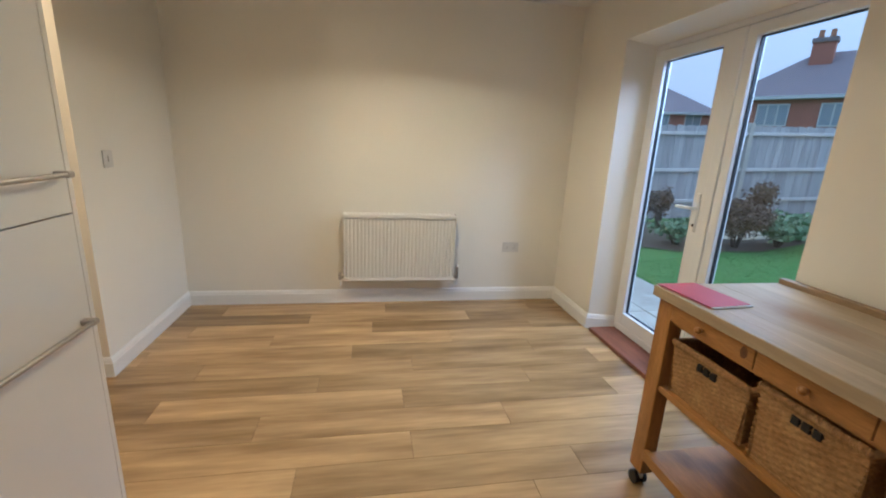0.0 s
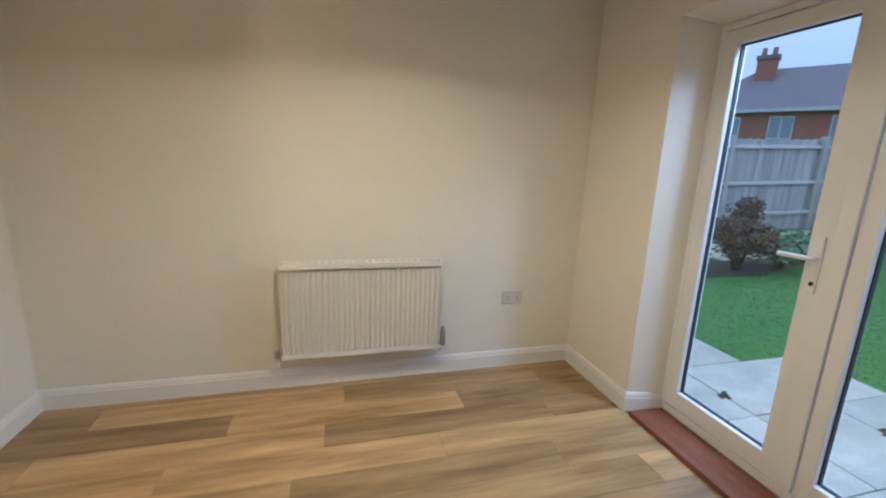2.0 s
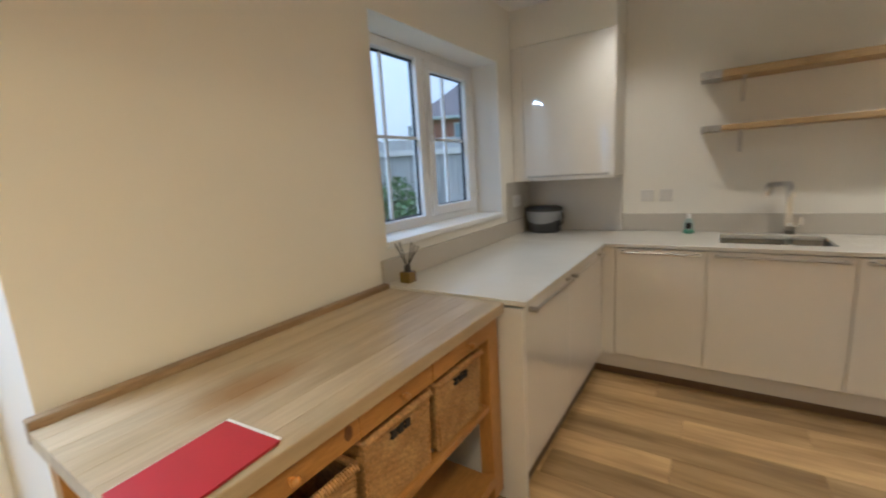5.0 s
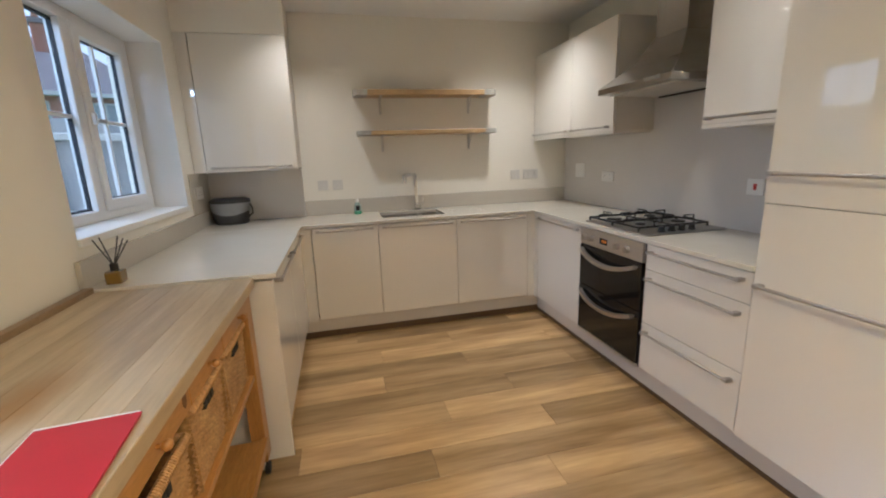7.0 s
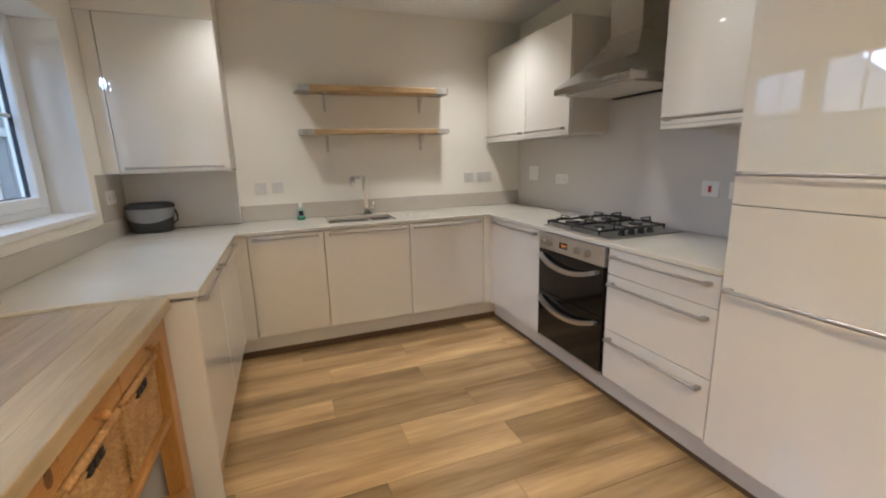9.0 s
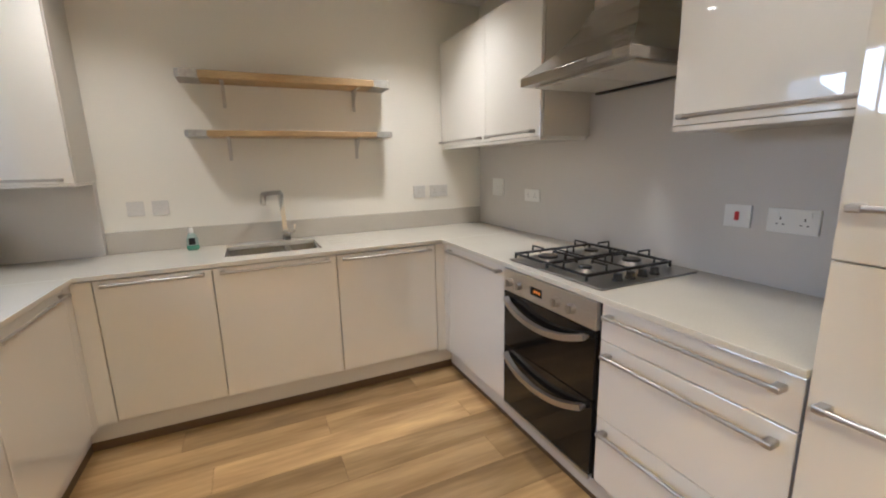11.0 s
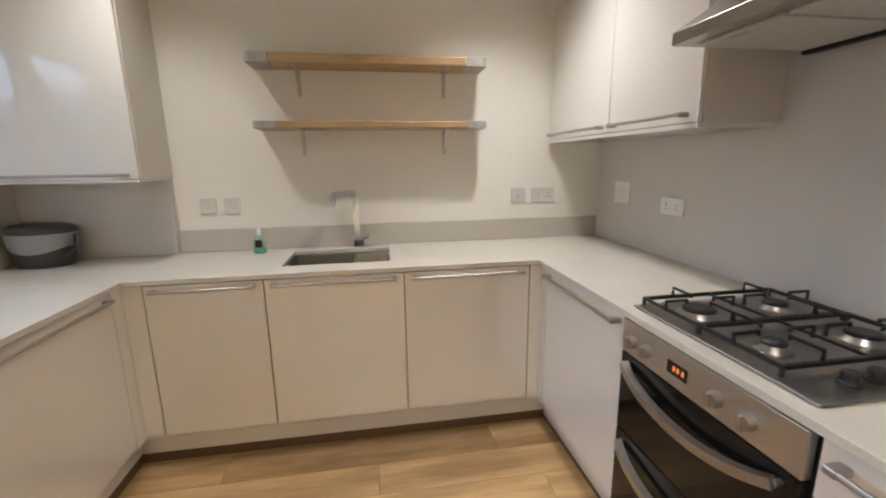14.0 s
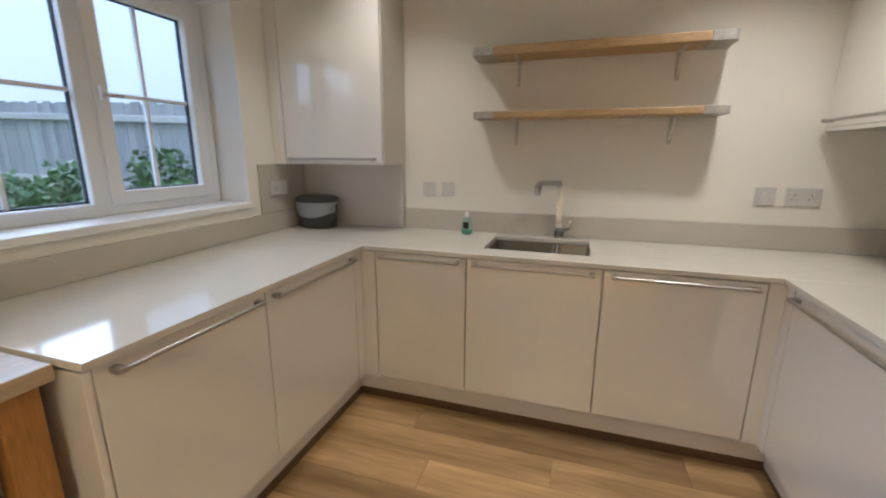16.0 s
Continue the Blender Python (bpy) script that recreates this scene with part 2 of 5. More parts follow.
M_SHED = mat("grey_shed_board", (0.58, 0.60, 0.62), 0.75, vary=0.2, scale=3, fine=0.15, stretch=(1, 1, 4))
M_FELT = mat("roof_felt", (0.07, 0.07, 0.075), 0.9, fine=0.2)
# red brick, lightened to carry the haze over the far houses
M_HAZYBRICK = mat("hazed_red_brick", (0.40, 0.17, 0.12), 0.85, second=(0.30, 0.125, 0.09), scale=1.6, fine=0.3, fine_scale=14)
M_RENDER = mat("buff_render", (0.46, 0.345, 0.27), 0.9, vary=0.1, scale=1.0, fine=0.1)
# dark tile with bluish distance haze mixed into both tones
M_HAZYROOF = mat("hazed_roof_tile", (0.24, 0.205, 0.22), 0.8, second=(0.17, 0.15, 0.165), scale=2.0, fine=0.35, fine_scale=8, stretch=(1, 1, 6))
M_FASCIA = mat("white_fascia", (0.52, 0.53, 0.55), 0.5, vary=0.1)
M_FARGLASS = mat("far_pane", (0.22, 0.26, 0.30), 0.08, coat=0.5)
M_POT = mat("clay_chimney_pot", (0.32, 0.16, 0.10), 0.85)
M_BARK = mat("bark", (0.10, 0.075, 0.055), 0.9, fine=0.4, bump=0.5)
M_LEAF = mat("laurel_leaf", (0.055, 0.12, 0.04), 0.45, second=(0.12, 0.20, 0.075), scale=9)
M_PALELEAF = mat("silver_green_leaf", (0.24, 0.34, 0.20), 0.6, second=(0.10, 0.18, 0.075), scale=7)
M_BROWNLEAF = mat("rusty_leaf", (0.17, 0.115, 0.07), 0.8, second=(0.10, 0.068, 0.042), scale=8)
# pale blue-grey: the haze of distance is put into the needle colour
M_HAZYCONIFER = mat("hazed_conifer_needles", (0.50, 0.60, 0.63), 0.8, second=(0.36, 0.45, 0.48), scale=2)
M_BIRD = mat("pale_weathered_wood", (0.52, 0.50, 0.45), 0.8, vary=0.15, fine=0.15)


# ---- building helpers ----
ORG = {}


def thing(name, loc, label, category, group="", kind=""):
    ob = new(name)
    ob.location = loc
    ob.empty_display_size = 0.05
    ORG[ob.name] = Vector(loc)
    return tagged(ob, label, category, group, kind)


def mesh_of(name, bm, material, smooth=False):
    me = bpy.data.meshes.new(name)
    bmesh.ops.recalc_face_normals(bm, faces=bm.faces)
    bm.to_mesh(me)
    bm.free()
    for m in (material if isinstance(material, (list, tuple)) else [material]):
        me.materials.append(m)
    if smooth:
        for p in me.polygons:
            p.use_smooth = True
    return me


def part(name, bm, material, parent, label="", smooth=False):
    """One mesh under a thing or part; its vertices are given in world metres."""
    org = ORG[parent.name]
    bmesh.ops.translate(bm, verts=bm.verts, vec=-org)
    ob = new(name, mesh_of(name, bm, material, smooth))
    ob.parent = parent
    ORG[ob.name] = org
    return tagged(ob, label)


def solo(name, bm, material, label, category, group="", kind="", smooth=False):
    """A thing that is one mesh, with its origin at its base."""
    lo = [min(v.co[i] for v in bm.verts) for i in range(3)]
    hi = [max(v.co[i] for v in bm.verts) for i in range(3)]
    o = Vector(((lo[0] + hi[0]) / 2, (lo[1] + hi[1]) / 2, lo[2]))
    bmesh.ops.translate(bm, verts=bm.verts, vec=-o)
    ob = new(name, mesh_of(name, bm, material, smooth))
    ob.location = o
    ORG[ob.name] = o
    return tagged(ob, label, category, group, kind)


def box(x0, x1, y0, y1, z0, z1, bev=0.0, seg=2, bm=None):
    b = bmesh.new()
    bmesh.ops.create_cube(b, size=1)
    for v in b.verts:
        v.co = Vector(((x0 + x1) / 2 + v.co.x * (x1 - x0), (y0 + y1) / 2 + v.co.y * (y1 - y0), (z0 + z1) / 2 + v.co.z * (z1 - z0)))
    if bev:
        bmesh.ops.bevel(b, geom=b.edges[:], offset=bev, segments=seg, affect="EDGES", profile=0.5)
    return merge(bm, b)


def merge(bm, b):
    if bm is None:
        return b
    me = bpy.data.meshes.new("tmp")
    b.to_mesh(me)
    b.free()
    bm.from_mesh(me)
    bpy.data.meshes.remove(me)
    return bm


def rod(p, q, r0, r1=None, seg=14, bm=None):
    p, q = Vector(p), Vector(q)
    b = bmesh.new()
    d = q - p
    bmesh.ops.create_cone(b, cap_ends=True, segments=seg, radius1=r0, radius2=r0 if r1 is None else r1, depth=d.length)
    bmesh.ops.transform(b, matrix=Matrix.Translation((p + q) / 2) @ d.to_track_quat("Z", "Y").to_matrix().to_4x4(), verts=b.verts)
    return merge(bm, b)


def prism(pts, z0, z1, bm=None):
    """A plan polygon drawn up from z0 to z1."""
    b = bmesh.new()
    lo = [b.verts.new((x, y, z0)) for x, y in pts]
    hi = [b.verts.new((x, y, z1)) for x, y in pts]
    b.faces.new(lo)
    b.faces.new(hi)
    for i in range(len(pts)):
        j = (i + 1) % len(pts)
        b.faces.new((lo[i], lo[j], hi[j], hi[i]))
    return merge(bm, b)


def lathe(profile, centre, seg=28, sx=1.0, sy=1.0, bm=None):
    """A turned shape from (radius, height) pairs."""
    b = bmesh.new()
    rings = []
    for r, z in profile:
        rings.append([b.verts.new((centre[0] + sx * r * math.cos(2 * math.pi * i / seg), centre[1] + sy * r * math.sin(2 * math.pi * i / seg), centre[2] + z)) for i in range(seg)])
    for a, c in zip(rings, rings[1:]):
        for i in range(seg):
            b.faces.new((a[i], a[(i + 1) % seg], c[(i + 1) % seg], c[i]))
    b.faces.new(rings[0])
    b.faces.new(rings[-1])
    return merge(bm, b)


def tube(points, r, seg=8, bm=None, square=False):
    """A bar swept along points."""
    b = bmesh.new()
    pts = [Vector(p) for p in points]
    rings = []
    n = 4 if square else seg
    for i, p in enumerate(pts):
        d = (pts[min(i + 1, len(pts) - 1)] - pts[max(i - 1, 0)]).normalized()
        u = d.cross(Vector((0, 0, 1)))
        if u.length < 0.1:
            u = d.cross(Vector((0, 1, 0)))
        u.normalize()
        w = d.cross(u)
        off = math.pi / 4 if square else 0
        rings.append([b.verts.new(p + r * (math.cos(2 * math.pi * k / n + off) * u + math.sin(2 * math.pi * k / n + off) * w)) for k in range(n)])
    for a, c in zip(rings, rings[1:]):
        for k in range(n):
            b.faces.new((a[k], a[(k + 1) % n], c[(k + 1) % n], c[k]))
    b.faces.new(rings[0])
    b.faces.new(rings[-1])
    return merge(bm, b)


def structure(name, bm, material, label, category):
    return solo(name, bm, material, label, category, kind="structure")


# ---- the shell of the room ----
EX, WX, NY, SY, CZ = 1.90, -1.31, 3.73, -1.60, 2.53   # east, west, north, south, ceiling
NIBX, NIBY, HALLY, HALLX = -1.32, 2.64, 1.56, -2.70

b = box(WX - 0.15, EX + 0.32, NY, NY + 0.15, 0, CZ)
structure("wall_north", b, M_WALL, "cream painted plaster wall behind the radiator", "wall")
b = box(WX - 0.15, EX + 0.32, SY - 0.15, SY, 0, CZ)
structure("wall_south", b, M_WALL, "cream painted plaster wall behind the sink", "wall")
b = box(WX - 0.12, WX, SY, HALLY, 0, CZ)
structure("wall_west", b, M_WALL, "cream painted plaster wall behind the cooker", "wall")
b = box(NIBX - 0.12, NIBX, NIBY, NY, 0, CZ)
box(HALLX, NIBX - 0.12, NIBY, NIBY + 0.12, 0, CZ, bm=b)
structure("wall_nib", b, M_WALL, "cream painted wall nib beside the hall opening", "wall")
b = box(HALLX, WX - 0.12, HALLY - 0.12, HALLY, 0, CZ)
box(HALLX - 0.12, HALLX, HALLY - 0.12, NIBY + 0.12, 0, CZ, bm=b)
structure("wall_hall", b, M_WALL, "cream painted walls of the hall beyond", "wall")

# east wall, with the splayed reveals of the garden doors and the window
DY0, DY1, DH = 1.56, 3.075, 2.155          # door opening at the room face
FY0, FY1, FH = 1.60, 3.02, 2.115           # and at the door frame
FX = 2.10
WY0, WY1, WZ0, WZ1 = -1.03, 0.27, 1.095, 2.15
OX = EX + 0.32
b = prism([(EX, NY), (EX, DY1), (FX, FY1), (OX, FY1), (OX, NY)], 0, CZ)
prism([(EX, DY0), (EX, WY1), (OX, WY1), (OX, FY0), (FX, FY0)], 0, CZ, bm=b)
prism([(EX, WY0), (EX, SY), (OX, SY), (OX, WY0)], 0, CZ, bm=b)
box(EX, OX, WY0, WY1, 0, WZ0, bm=b)
box(EX, OX, WY0, WY1, WZ1, CZ, bm=b)
lint = bmesh.new()
prof = [(EX, DH), (FX, FH), (OX, FH), (OX, CZ), (EX, CZ)]
va = [lint.verts.new((x, DY0 if x == EX else FY0, z)) for x, z in prof]
vb = [lint.verts.new((x, DY1 if x == EX else FY1, z)) for x, z in prof]
lint.faces.new(va)
lint.faces.new(vb)
for i in range(5):
    lint.faces.new((va[i], va[(i + 1) % 5], vb[(i + 1) % 5], vb[i]))
merge(b, lint)
structure("wall_east", b, M_WALL, "cream painted outside wall with door and window reveals", "wall")
b = box(HALLX - 0.12, OX, SY - 0.15, NY + 0.15, CZ, CZ + 0.12)
structure("ceiling", b, M_CEIL, "plain white painted ceiling", "ceiling")

# bulkhead over the corner cupboard, boxing under it
b = box(1.165, EX, SY, -1.262, 2.275, CZ)
structure("bulkhead", b, M_WALL, "cream boxed bulkhead above the corner cupboard", "trim")
b = box(1.175, EX, SY, -1.545, 0.912, 1.315, 0.002)
structure("boxing_panel", b, M_SPLASH, "grey-beige boxed panel under the corner cupboard", "trim")


def skirting(pts, name="baseboard"):
    """A skirting board along a run of plan points, with a stepped and rounded top; the room lies to the right of the run."""
    prof = [(0.0, 0.0), (0.018, 0.0), (0.018, 0.086), (0.014, 0.092), (0.014, 0.100), (0.010, 0.108), (0.006, 0.116), (0.0, 0.118)]
    b = bmesh.new()
    P = [Vector((x, y)) for x, y in pts]
    rings = []
    for i, p in enumerate(P):
        ds = []
        if i > 0:
            ds.append((P[i] - P[i - 1]).normalized())
        if i < len(P) - 1:
            ds.append((P[i + 1] - P[i]).normalized())
        ns = [Vector((d.y, -d.x)) for d in ds]
        m = sum(ns, Vector((0, 0)))
        m = m / max(m.dot(ns[0]), 0.2) if len(ns) > 1 else ns[0]
        rings.append([b.verts.new((p.x + m.x * o, p.y + m.y * o, z)) for o, z in prof])
    n = len(prof)
    for a, c in zip(rings, rings[1:]):
        for k in range(n):
            b.faces.new((a[k], a[(k + 1) % n], c[(k + 1) % n], c[k]))
    b.faces.new(rings[0])
    b.faces.new(rings[-1])
    return structure(name, b, M_GLOSSW, "white gloss skirting board with a moulded top", "skirting")


skirting([(HALLX, NIBY), (NIBX, NIBY), (NIBX, NY), (EX, NY), (EX, DY1), (FX - 0.002, FY1 + 0.001)])
skirting([(EX, DY0), (EX, 0.35)])

# door sill board
solo("door_sill", box(EX - 0.012, FX + 0.01, DY0 + 0.03, DY1 - 0.06, 0.001, 0.028, 0.004), M_SILL, "red-brown stained hardwood threshold board", "sill", kind="structure")
solo("window_sill", box(EX - 0.014, 2.12, WY0 + 0.0, WY1 - 0.0, WZ0 - 0.022, WZ0 + 0.012, 0.005), M_GLOSSW, "white painted window board", "sill", kind="structure")

rv = thing("window_reveal", (2.0, -0.38, WZ0), "white painted reveals round the window", "reveal", kind="structure")
part("side", box(EX + 0.001, 2.099, WY1 - 0.004, WY1 + 0.001, WZ0 + 0.013, WZ1 - 0.004), M_GLOSSW, rv)
part("side", box(EX + 0.001, 2.099, WY0 - 0.001, WY0 + 0.004, WZ0 + 0.013, WZ1 - 0.004), M_GLOSSW, rv)
part("head", box(EX + 0.001, 2.099, WY0 + 0.004, WY1 - 0.004, WZ1 - 0.0045, WZ1 + 0.001), M_GLOSSW, rv)


def pane_frame(name, parent, x0, x1, y0, y1, z0, z1, w, wb=None, mat_=None):
    """A rectangular frame of four mitred bars round an opening, as one mesh."""
    wb = wb or w
    b = box(x0, x1, y0, y0 + w, z0, z1, 0.006)
    box(x0, x1, y1 - w, y1, z0, z1, 0.006, bm=b)
    box(x0 + 0.001, x1 - 0.001, y0 + w - 0.004, y1 - w + 0.004, z0, z0 + wb, 0.006, bm=b)
    box(x0 + 0.001, x1 - 0.001, y0 + w - 0.004, y1 - w + 0.004, z1 - w, z1, 0.006, bm=b)
    return part(name, b, mat_ or M_UPVC, parent)


def pane(parent, x, y0, y1, z0, z1, name="pane"):
    o = part(name, box(x - 0.003, x + 0.003, y0, y1, z0, z1), M_GLASS, parent, "clear glass pane")
    o.visible_shadow = False
    g = box(x - 0.010, x + 0.010, y0 - 0.004, y0 + 0.005, z0, z1)
    box(x - 0.010, x + 0.010, y1 - 0.005, y1 + 0.004, z0, z1, bm=g)
    box(x - 0.010, x + 0.010, y0, y1, z0 - 0.004, z0 + 0.005, bm=g)
    box(x - 0.010, x + 0.010, y0, y1, z1 - 0.005, z1 + 0.004, bm=g)
    part("gasket", g, M_GASKET, parent, "dark rubber glazing gasket")


# french doors
door = thing("door_1", (FX + 0.03, 2.31, 0.03), "pair of closed white plastic-framed glazed garden doors", "door", kind="structure")
pane_frame("door_frame", door, FX, FX + 0.075, FY0, FY1, 0.03, FH, 0.035, 0.05)
MID = 2.277
for y0, y1 in ((MID + 0.004, FY1 - 0.038), (FY0 + 0.038, MID - 0.004)):
    lf = pane_frame("door_leaf", door, FX - 0.006, FX + 0.055, y0, y1, 0.085, FH - 0.04, 0.068 if y0 > MID else 0.062, 0.10)
    w = 0.068 if y0 > MID else 0.062
    if y0 > MID:
        pane(lf, FX + 0.03, 2.425, y1 - w, 0.185, FH - 0.04 - w)
        st = box(FX - 0.005, FX + 0.054, MID + 0.06, 2.425, 0.18, FH - 0.10, 0.004)
        part("meeting_stile", st, M_UPVC, lf)
    else:
        pane(lf, FX + 0.03, y0 + w, MID - 0.004 - w, 0.185, FH - 0.04 - w)
hd = part("door_handle", box(FX - 0.018, FX - 0.006, 2.362, 2.392, 0.95, 1.185, 0.006), M_UPVC, door, "white lever handle on a long plate")
part("lever", tube([(FX - 0.012, 2.377, 1.095), (FX - 0.055, 2.377, 1.095), (FX - 0.06, 2.40, 1.095), (FX - 0.055, 2.50, 1.092)], 0.010), M_UPVC, hd, smooth=True)
part("keyhole", rod((FX - 0.020, 2.377, 0.99), (FX - 0.017, 2.377, 0.99), 0.009), M_GASKET, hd)

# window
win = thing("window_1", (2.13, -0.38, WZ0 + 0.012), "white plastic-framed casement window with glazing bars", "window", kind="structure")
pane_frame("window_frame", win, 2.10, 2.165, WY0 + 0.004, WY1 - 0.004, WZ0 + 0.012, WZ1 - 0.003, 0.055)
part("mullion", box(2.101, 2.164, -0.425, -0.345, WZ0 + 0.06, WZ1 - 0.055, 0.005), M_UPVC, win)
pane(win, 2.14, -0.345, WY1 - 0.059, WZ0 + 0.075, WZ1 - 0.07)
cas = pane_frame("casement", win, 2.088, 2.15, -0.965, -0.415, WZ0 + 0.055, WZ1 - 0.05, 0.062)
pane(cas, 2.135, -0.903, -0.477, WZ0 + 0.117, WZ1 - 0.112)
for y0, y1, yc, z0, z1 in ((-0.345, WY1 - 0.06, -0.065, WZ0 + 0.075, WZ1 - 0.07), (-0.903, -0.477, -0.675, WZ0 + 0.117, WZ1 - 0.112)):
    part("glazing_bar", box(2.128, 2.150, y0, y1, 1.625, 1.643, 0.003), M_UPVC, win)
    part("glazing_bar", box(2.129, 2.149, yc - 0.009, yc + 0.009, z0, z1, 0.003), M_UPVC, win)
wh = part("window_handle", box(2.070, 2.088, -0.455, -0.432, 1.60, 1.66, 0.004), M_UPVC, win)
part("lever", box(2.055, 2.071, -0.52, -0.436, 1.615, 1.632, 0.005), M_ALU, wh)

# ---- lamps ----
# fittings for all four spots, the added fill pair (y > 0) too
for i, (x, y) in enumerate(SPOTS):
    dl = thing("downlight", (x, y, CZ), "round recessed downlight with a white rim, lit; the pair at y 0.72 is added", "downlight", "kitchen downlights")
    part("rim", lathe([(0.046, -0.001), (0.046, -0.006), (0.036, -0.008), (0.034, -0.002)], (x, y, CZ)), M_GLOSSW, dl, smooth=True)
    part("lens", lathe([(0.033, -0.003), (0.033, -0.005)], (x, y, CZ)), M_LED, dl, "glowing warm lens")
    la = new("downlight_lamp", bpy.data.lights.new("downlight_lamp", "SPOT"))
    la.data.energy, la.data.color = SPOT_W * ((0.72 if x > 0 else 1.22) if y < 0 else (0.1 if x > 0 else 0.5)), WARM
    la.data.spot_size, la.data.spot_blend, la.data.shadow_soft_size = radians(122), 1.0, 0.05
    la.location = (x, y, CZ - 0.02)
px, py, pz = PENDANT
pen = thing("pendant_lamp", (px, py, pz), "pendant lamp with a yellow dome shade, lit", "lamp")
sh = bmesh.new()
lathe([(0.155, 0.0), (0.150, 0.05), (0.125, 0.11), (0.08, 0.15), (0.03, 0.165), (0.02, 0.162), (0.075, 0.142), (0.118, 0.105), (0.144, 0.048), (0.150, 0.001)], (px, py, pz), 36, bm=sh)
# the shade is open below: drop both end caps
big = [f for f in sh.faces if len(f.verts) > 4]
bmesh.ops.delete(sh, geom=big, context="FACES")
shade = part("shade", sh, M_SHADE, pen, "yellow enamel dome", smooth=True)
part("bulb", lathe([(0.010, 0.12), (0.022, 0.105), (0.032, 0.075), (0.028, 0.05), (0.012, 0.04)], (px, py, pz)), M_BULB, pen, "glowing warm bulb", smooth=True)
part("cable", rod((px, py, pz + 0.16), (px, py, CZ), 0.003), M_GLOSSW, pen)
part("ceiling_rose", lathe([(0.05, 0), (0.045, -0.02), (0.01, -0.03)], (px, py, CZ)), M_GLOSSW, pen)
la = new("pendant_light", bpy.data.lights.new("pendant_light", "POINT"))
la.data.energy, la.data.color, la.data.shadow_soft_size = PENDANT_W, (1.0, 0.77, 0.42), 0.045
la.location = (px, py, pz + 0.070)
hl = thing("hall_downlight", (-1.9, 2.1, CZ), "round recessed hall downlight, lit", "downlight")
part("rim", lathe([(0.046, -0.001), (0.046, -0.006), (0.036, -0.008), (0.034, -0.002)], (-1.9, 2.1, CZ)), M_GLOSSW, hl, smooth=True)
part("lens", lathe([(0.033, -0.003), (0.033, -0.005)], (-1.9, 2.1, CZ)), M_LED, hl)
la = new("hall_lamp", bpy.data.lights.new("hall_lamp", "SPOT"))
la.data.spot_size, la.data.spot_blend = radians(176), 0.15
la.data.energy, la.data.color, la.data.shadow_soft_size = HALL_W, (1.0, 0.68, 0.34), 0.02
la.location = (-1.9, 2.1, CZ - 0.02)


# ---- kitchen ----
def bar_handle(parent, a, bpt, out, r=0.007, stand=0.032):
    """A bar handle between a and bpt, standing off along out, on two feet."""
    a, bpt, out = Vector(a), Vector(bpt), Vector(out)
    d = (bpt - a).normalized()
    h = part("handle", rod(a + out * stand, bpt + out * stand, r, seg=16), M_ALU, parent, "satin steel bar handle", smooth=False)
    for p in (a + d * 0.012, bpt - d * 0.012):
        lo = p - d * 0.013 - Vector((0, 0, 0.0085))
        hi = p + d * 0.013 + Vector((0, 0, 0.0085)) + out * (stand + 0.008)
        part("foot", box(*(f(lo[i], hi[i]) for i in range(3) for f in (min, max)), 0.004), M_ALU, h)
    return h


def base_unit(label, face, axis, a0, a1, fronts, depth, group="base units", cat="kitchen cabinet", body_top=0.874):
    """A cupboard whose front lies in the plane face; axis 'y': fronts look along +-y, 'x': along +-x. fronts: (a0, a1, z0, z1, handle_z)."""
    s = 1 if depth < 0 else -1          # the way it looks
    mid, back = (a0 + a1) / 2, face + depth
    T = 0.019

    def bx(u0, u1, v0, v1, z0, z1, bev=0.0):
        v0, v1 = min(v0, v1), max(v0, v1)
        return box(u0, u1, v0, v1, z0, z1, bev) if axis == "y" else box(v0, v1, u0, u1, z0, z1, bev)

    def pt(u, v, z):
        return (u, v, z) if axis == "y" else (v, u, z)

    t = thing("base_cabinet", pt(mid, (face + back) / 2, 0.0), label, cat, group)
    inner = face - s * (T + 0.003)
    part("body", bx(a0 + 0.0005, a1 - 0.0005, inner, back, 0.15, body_top, 0.001), M_CARC, t)
    part("plinth_base", bx(a0 + 0.03, a1 - 0.03, face - s * 0.12, back + s * 0.05, 0.0, 0.15), M_CARC, t)
    for u0, u1, z0, z1, hz in fronts:
        d = part("door" if z1 - z0 > 0.5 else "drawer_front", bx(u0 + 0.0028, u1 - 0.0028, face, face - s * T, z0 + 0.0022, z1 - 0.0022, 0.0022), M_CAB, t)
        if hz:
            pad = 0.035
            bar_handle(d, pt(u0 + pad, face, hz), pt(u1 - pad, face, hz), pt(0, s, 0))
    return t


SF, WF, EF = -1.018, -0.706, 1.192       # planes of the door fronts
ZB, ZT = 0.157, 0.881
base_unit("cream gloss base cupboard with one door", SF, "y", 0.612, 1.110, [(0.612, 1.110, ZB, ZT, 0.857)], -0.575)
base_unit("cream gloss base cupboard under the sink", SF, "y", -0.02, 0.612, [(-0.02, 0.612, ZB, ZT, 0.856)], -0.575, body_top=0.72)
base_unit("cream gloss base cupboard with one door", SF, "y", -0.645, -0.02, [(-0.645, -0.02, ZB, ZT, 0.855)], -0.575)
base_unit("cream gloss base cupboard beside the oven", WF, "x", -0.955, -0.293, [(-0.955, -0.293, ZB, ZT, 0.850)], -0.595)
base_unit("cream gloss drawer unit with three drawers", WF, "x", 0.325, 0.938,
          [(0.325, 0.938, 0.742, ZT, 0.842), (0.325, 0.938, 0.436, 0.742, 0.695), (0.325, 0.938, ZB, 0.436, 0.388)], -0.595)
base_unit("cream gloss base cupboard under the window", EF, "x", -0.290, 0.300, [(-0.290, 0.300, ZB, ZT, 0.858)], 0.69)
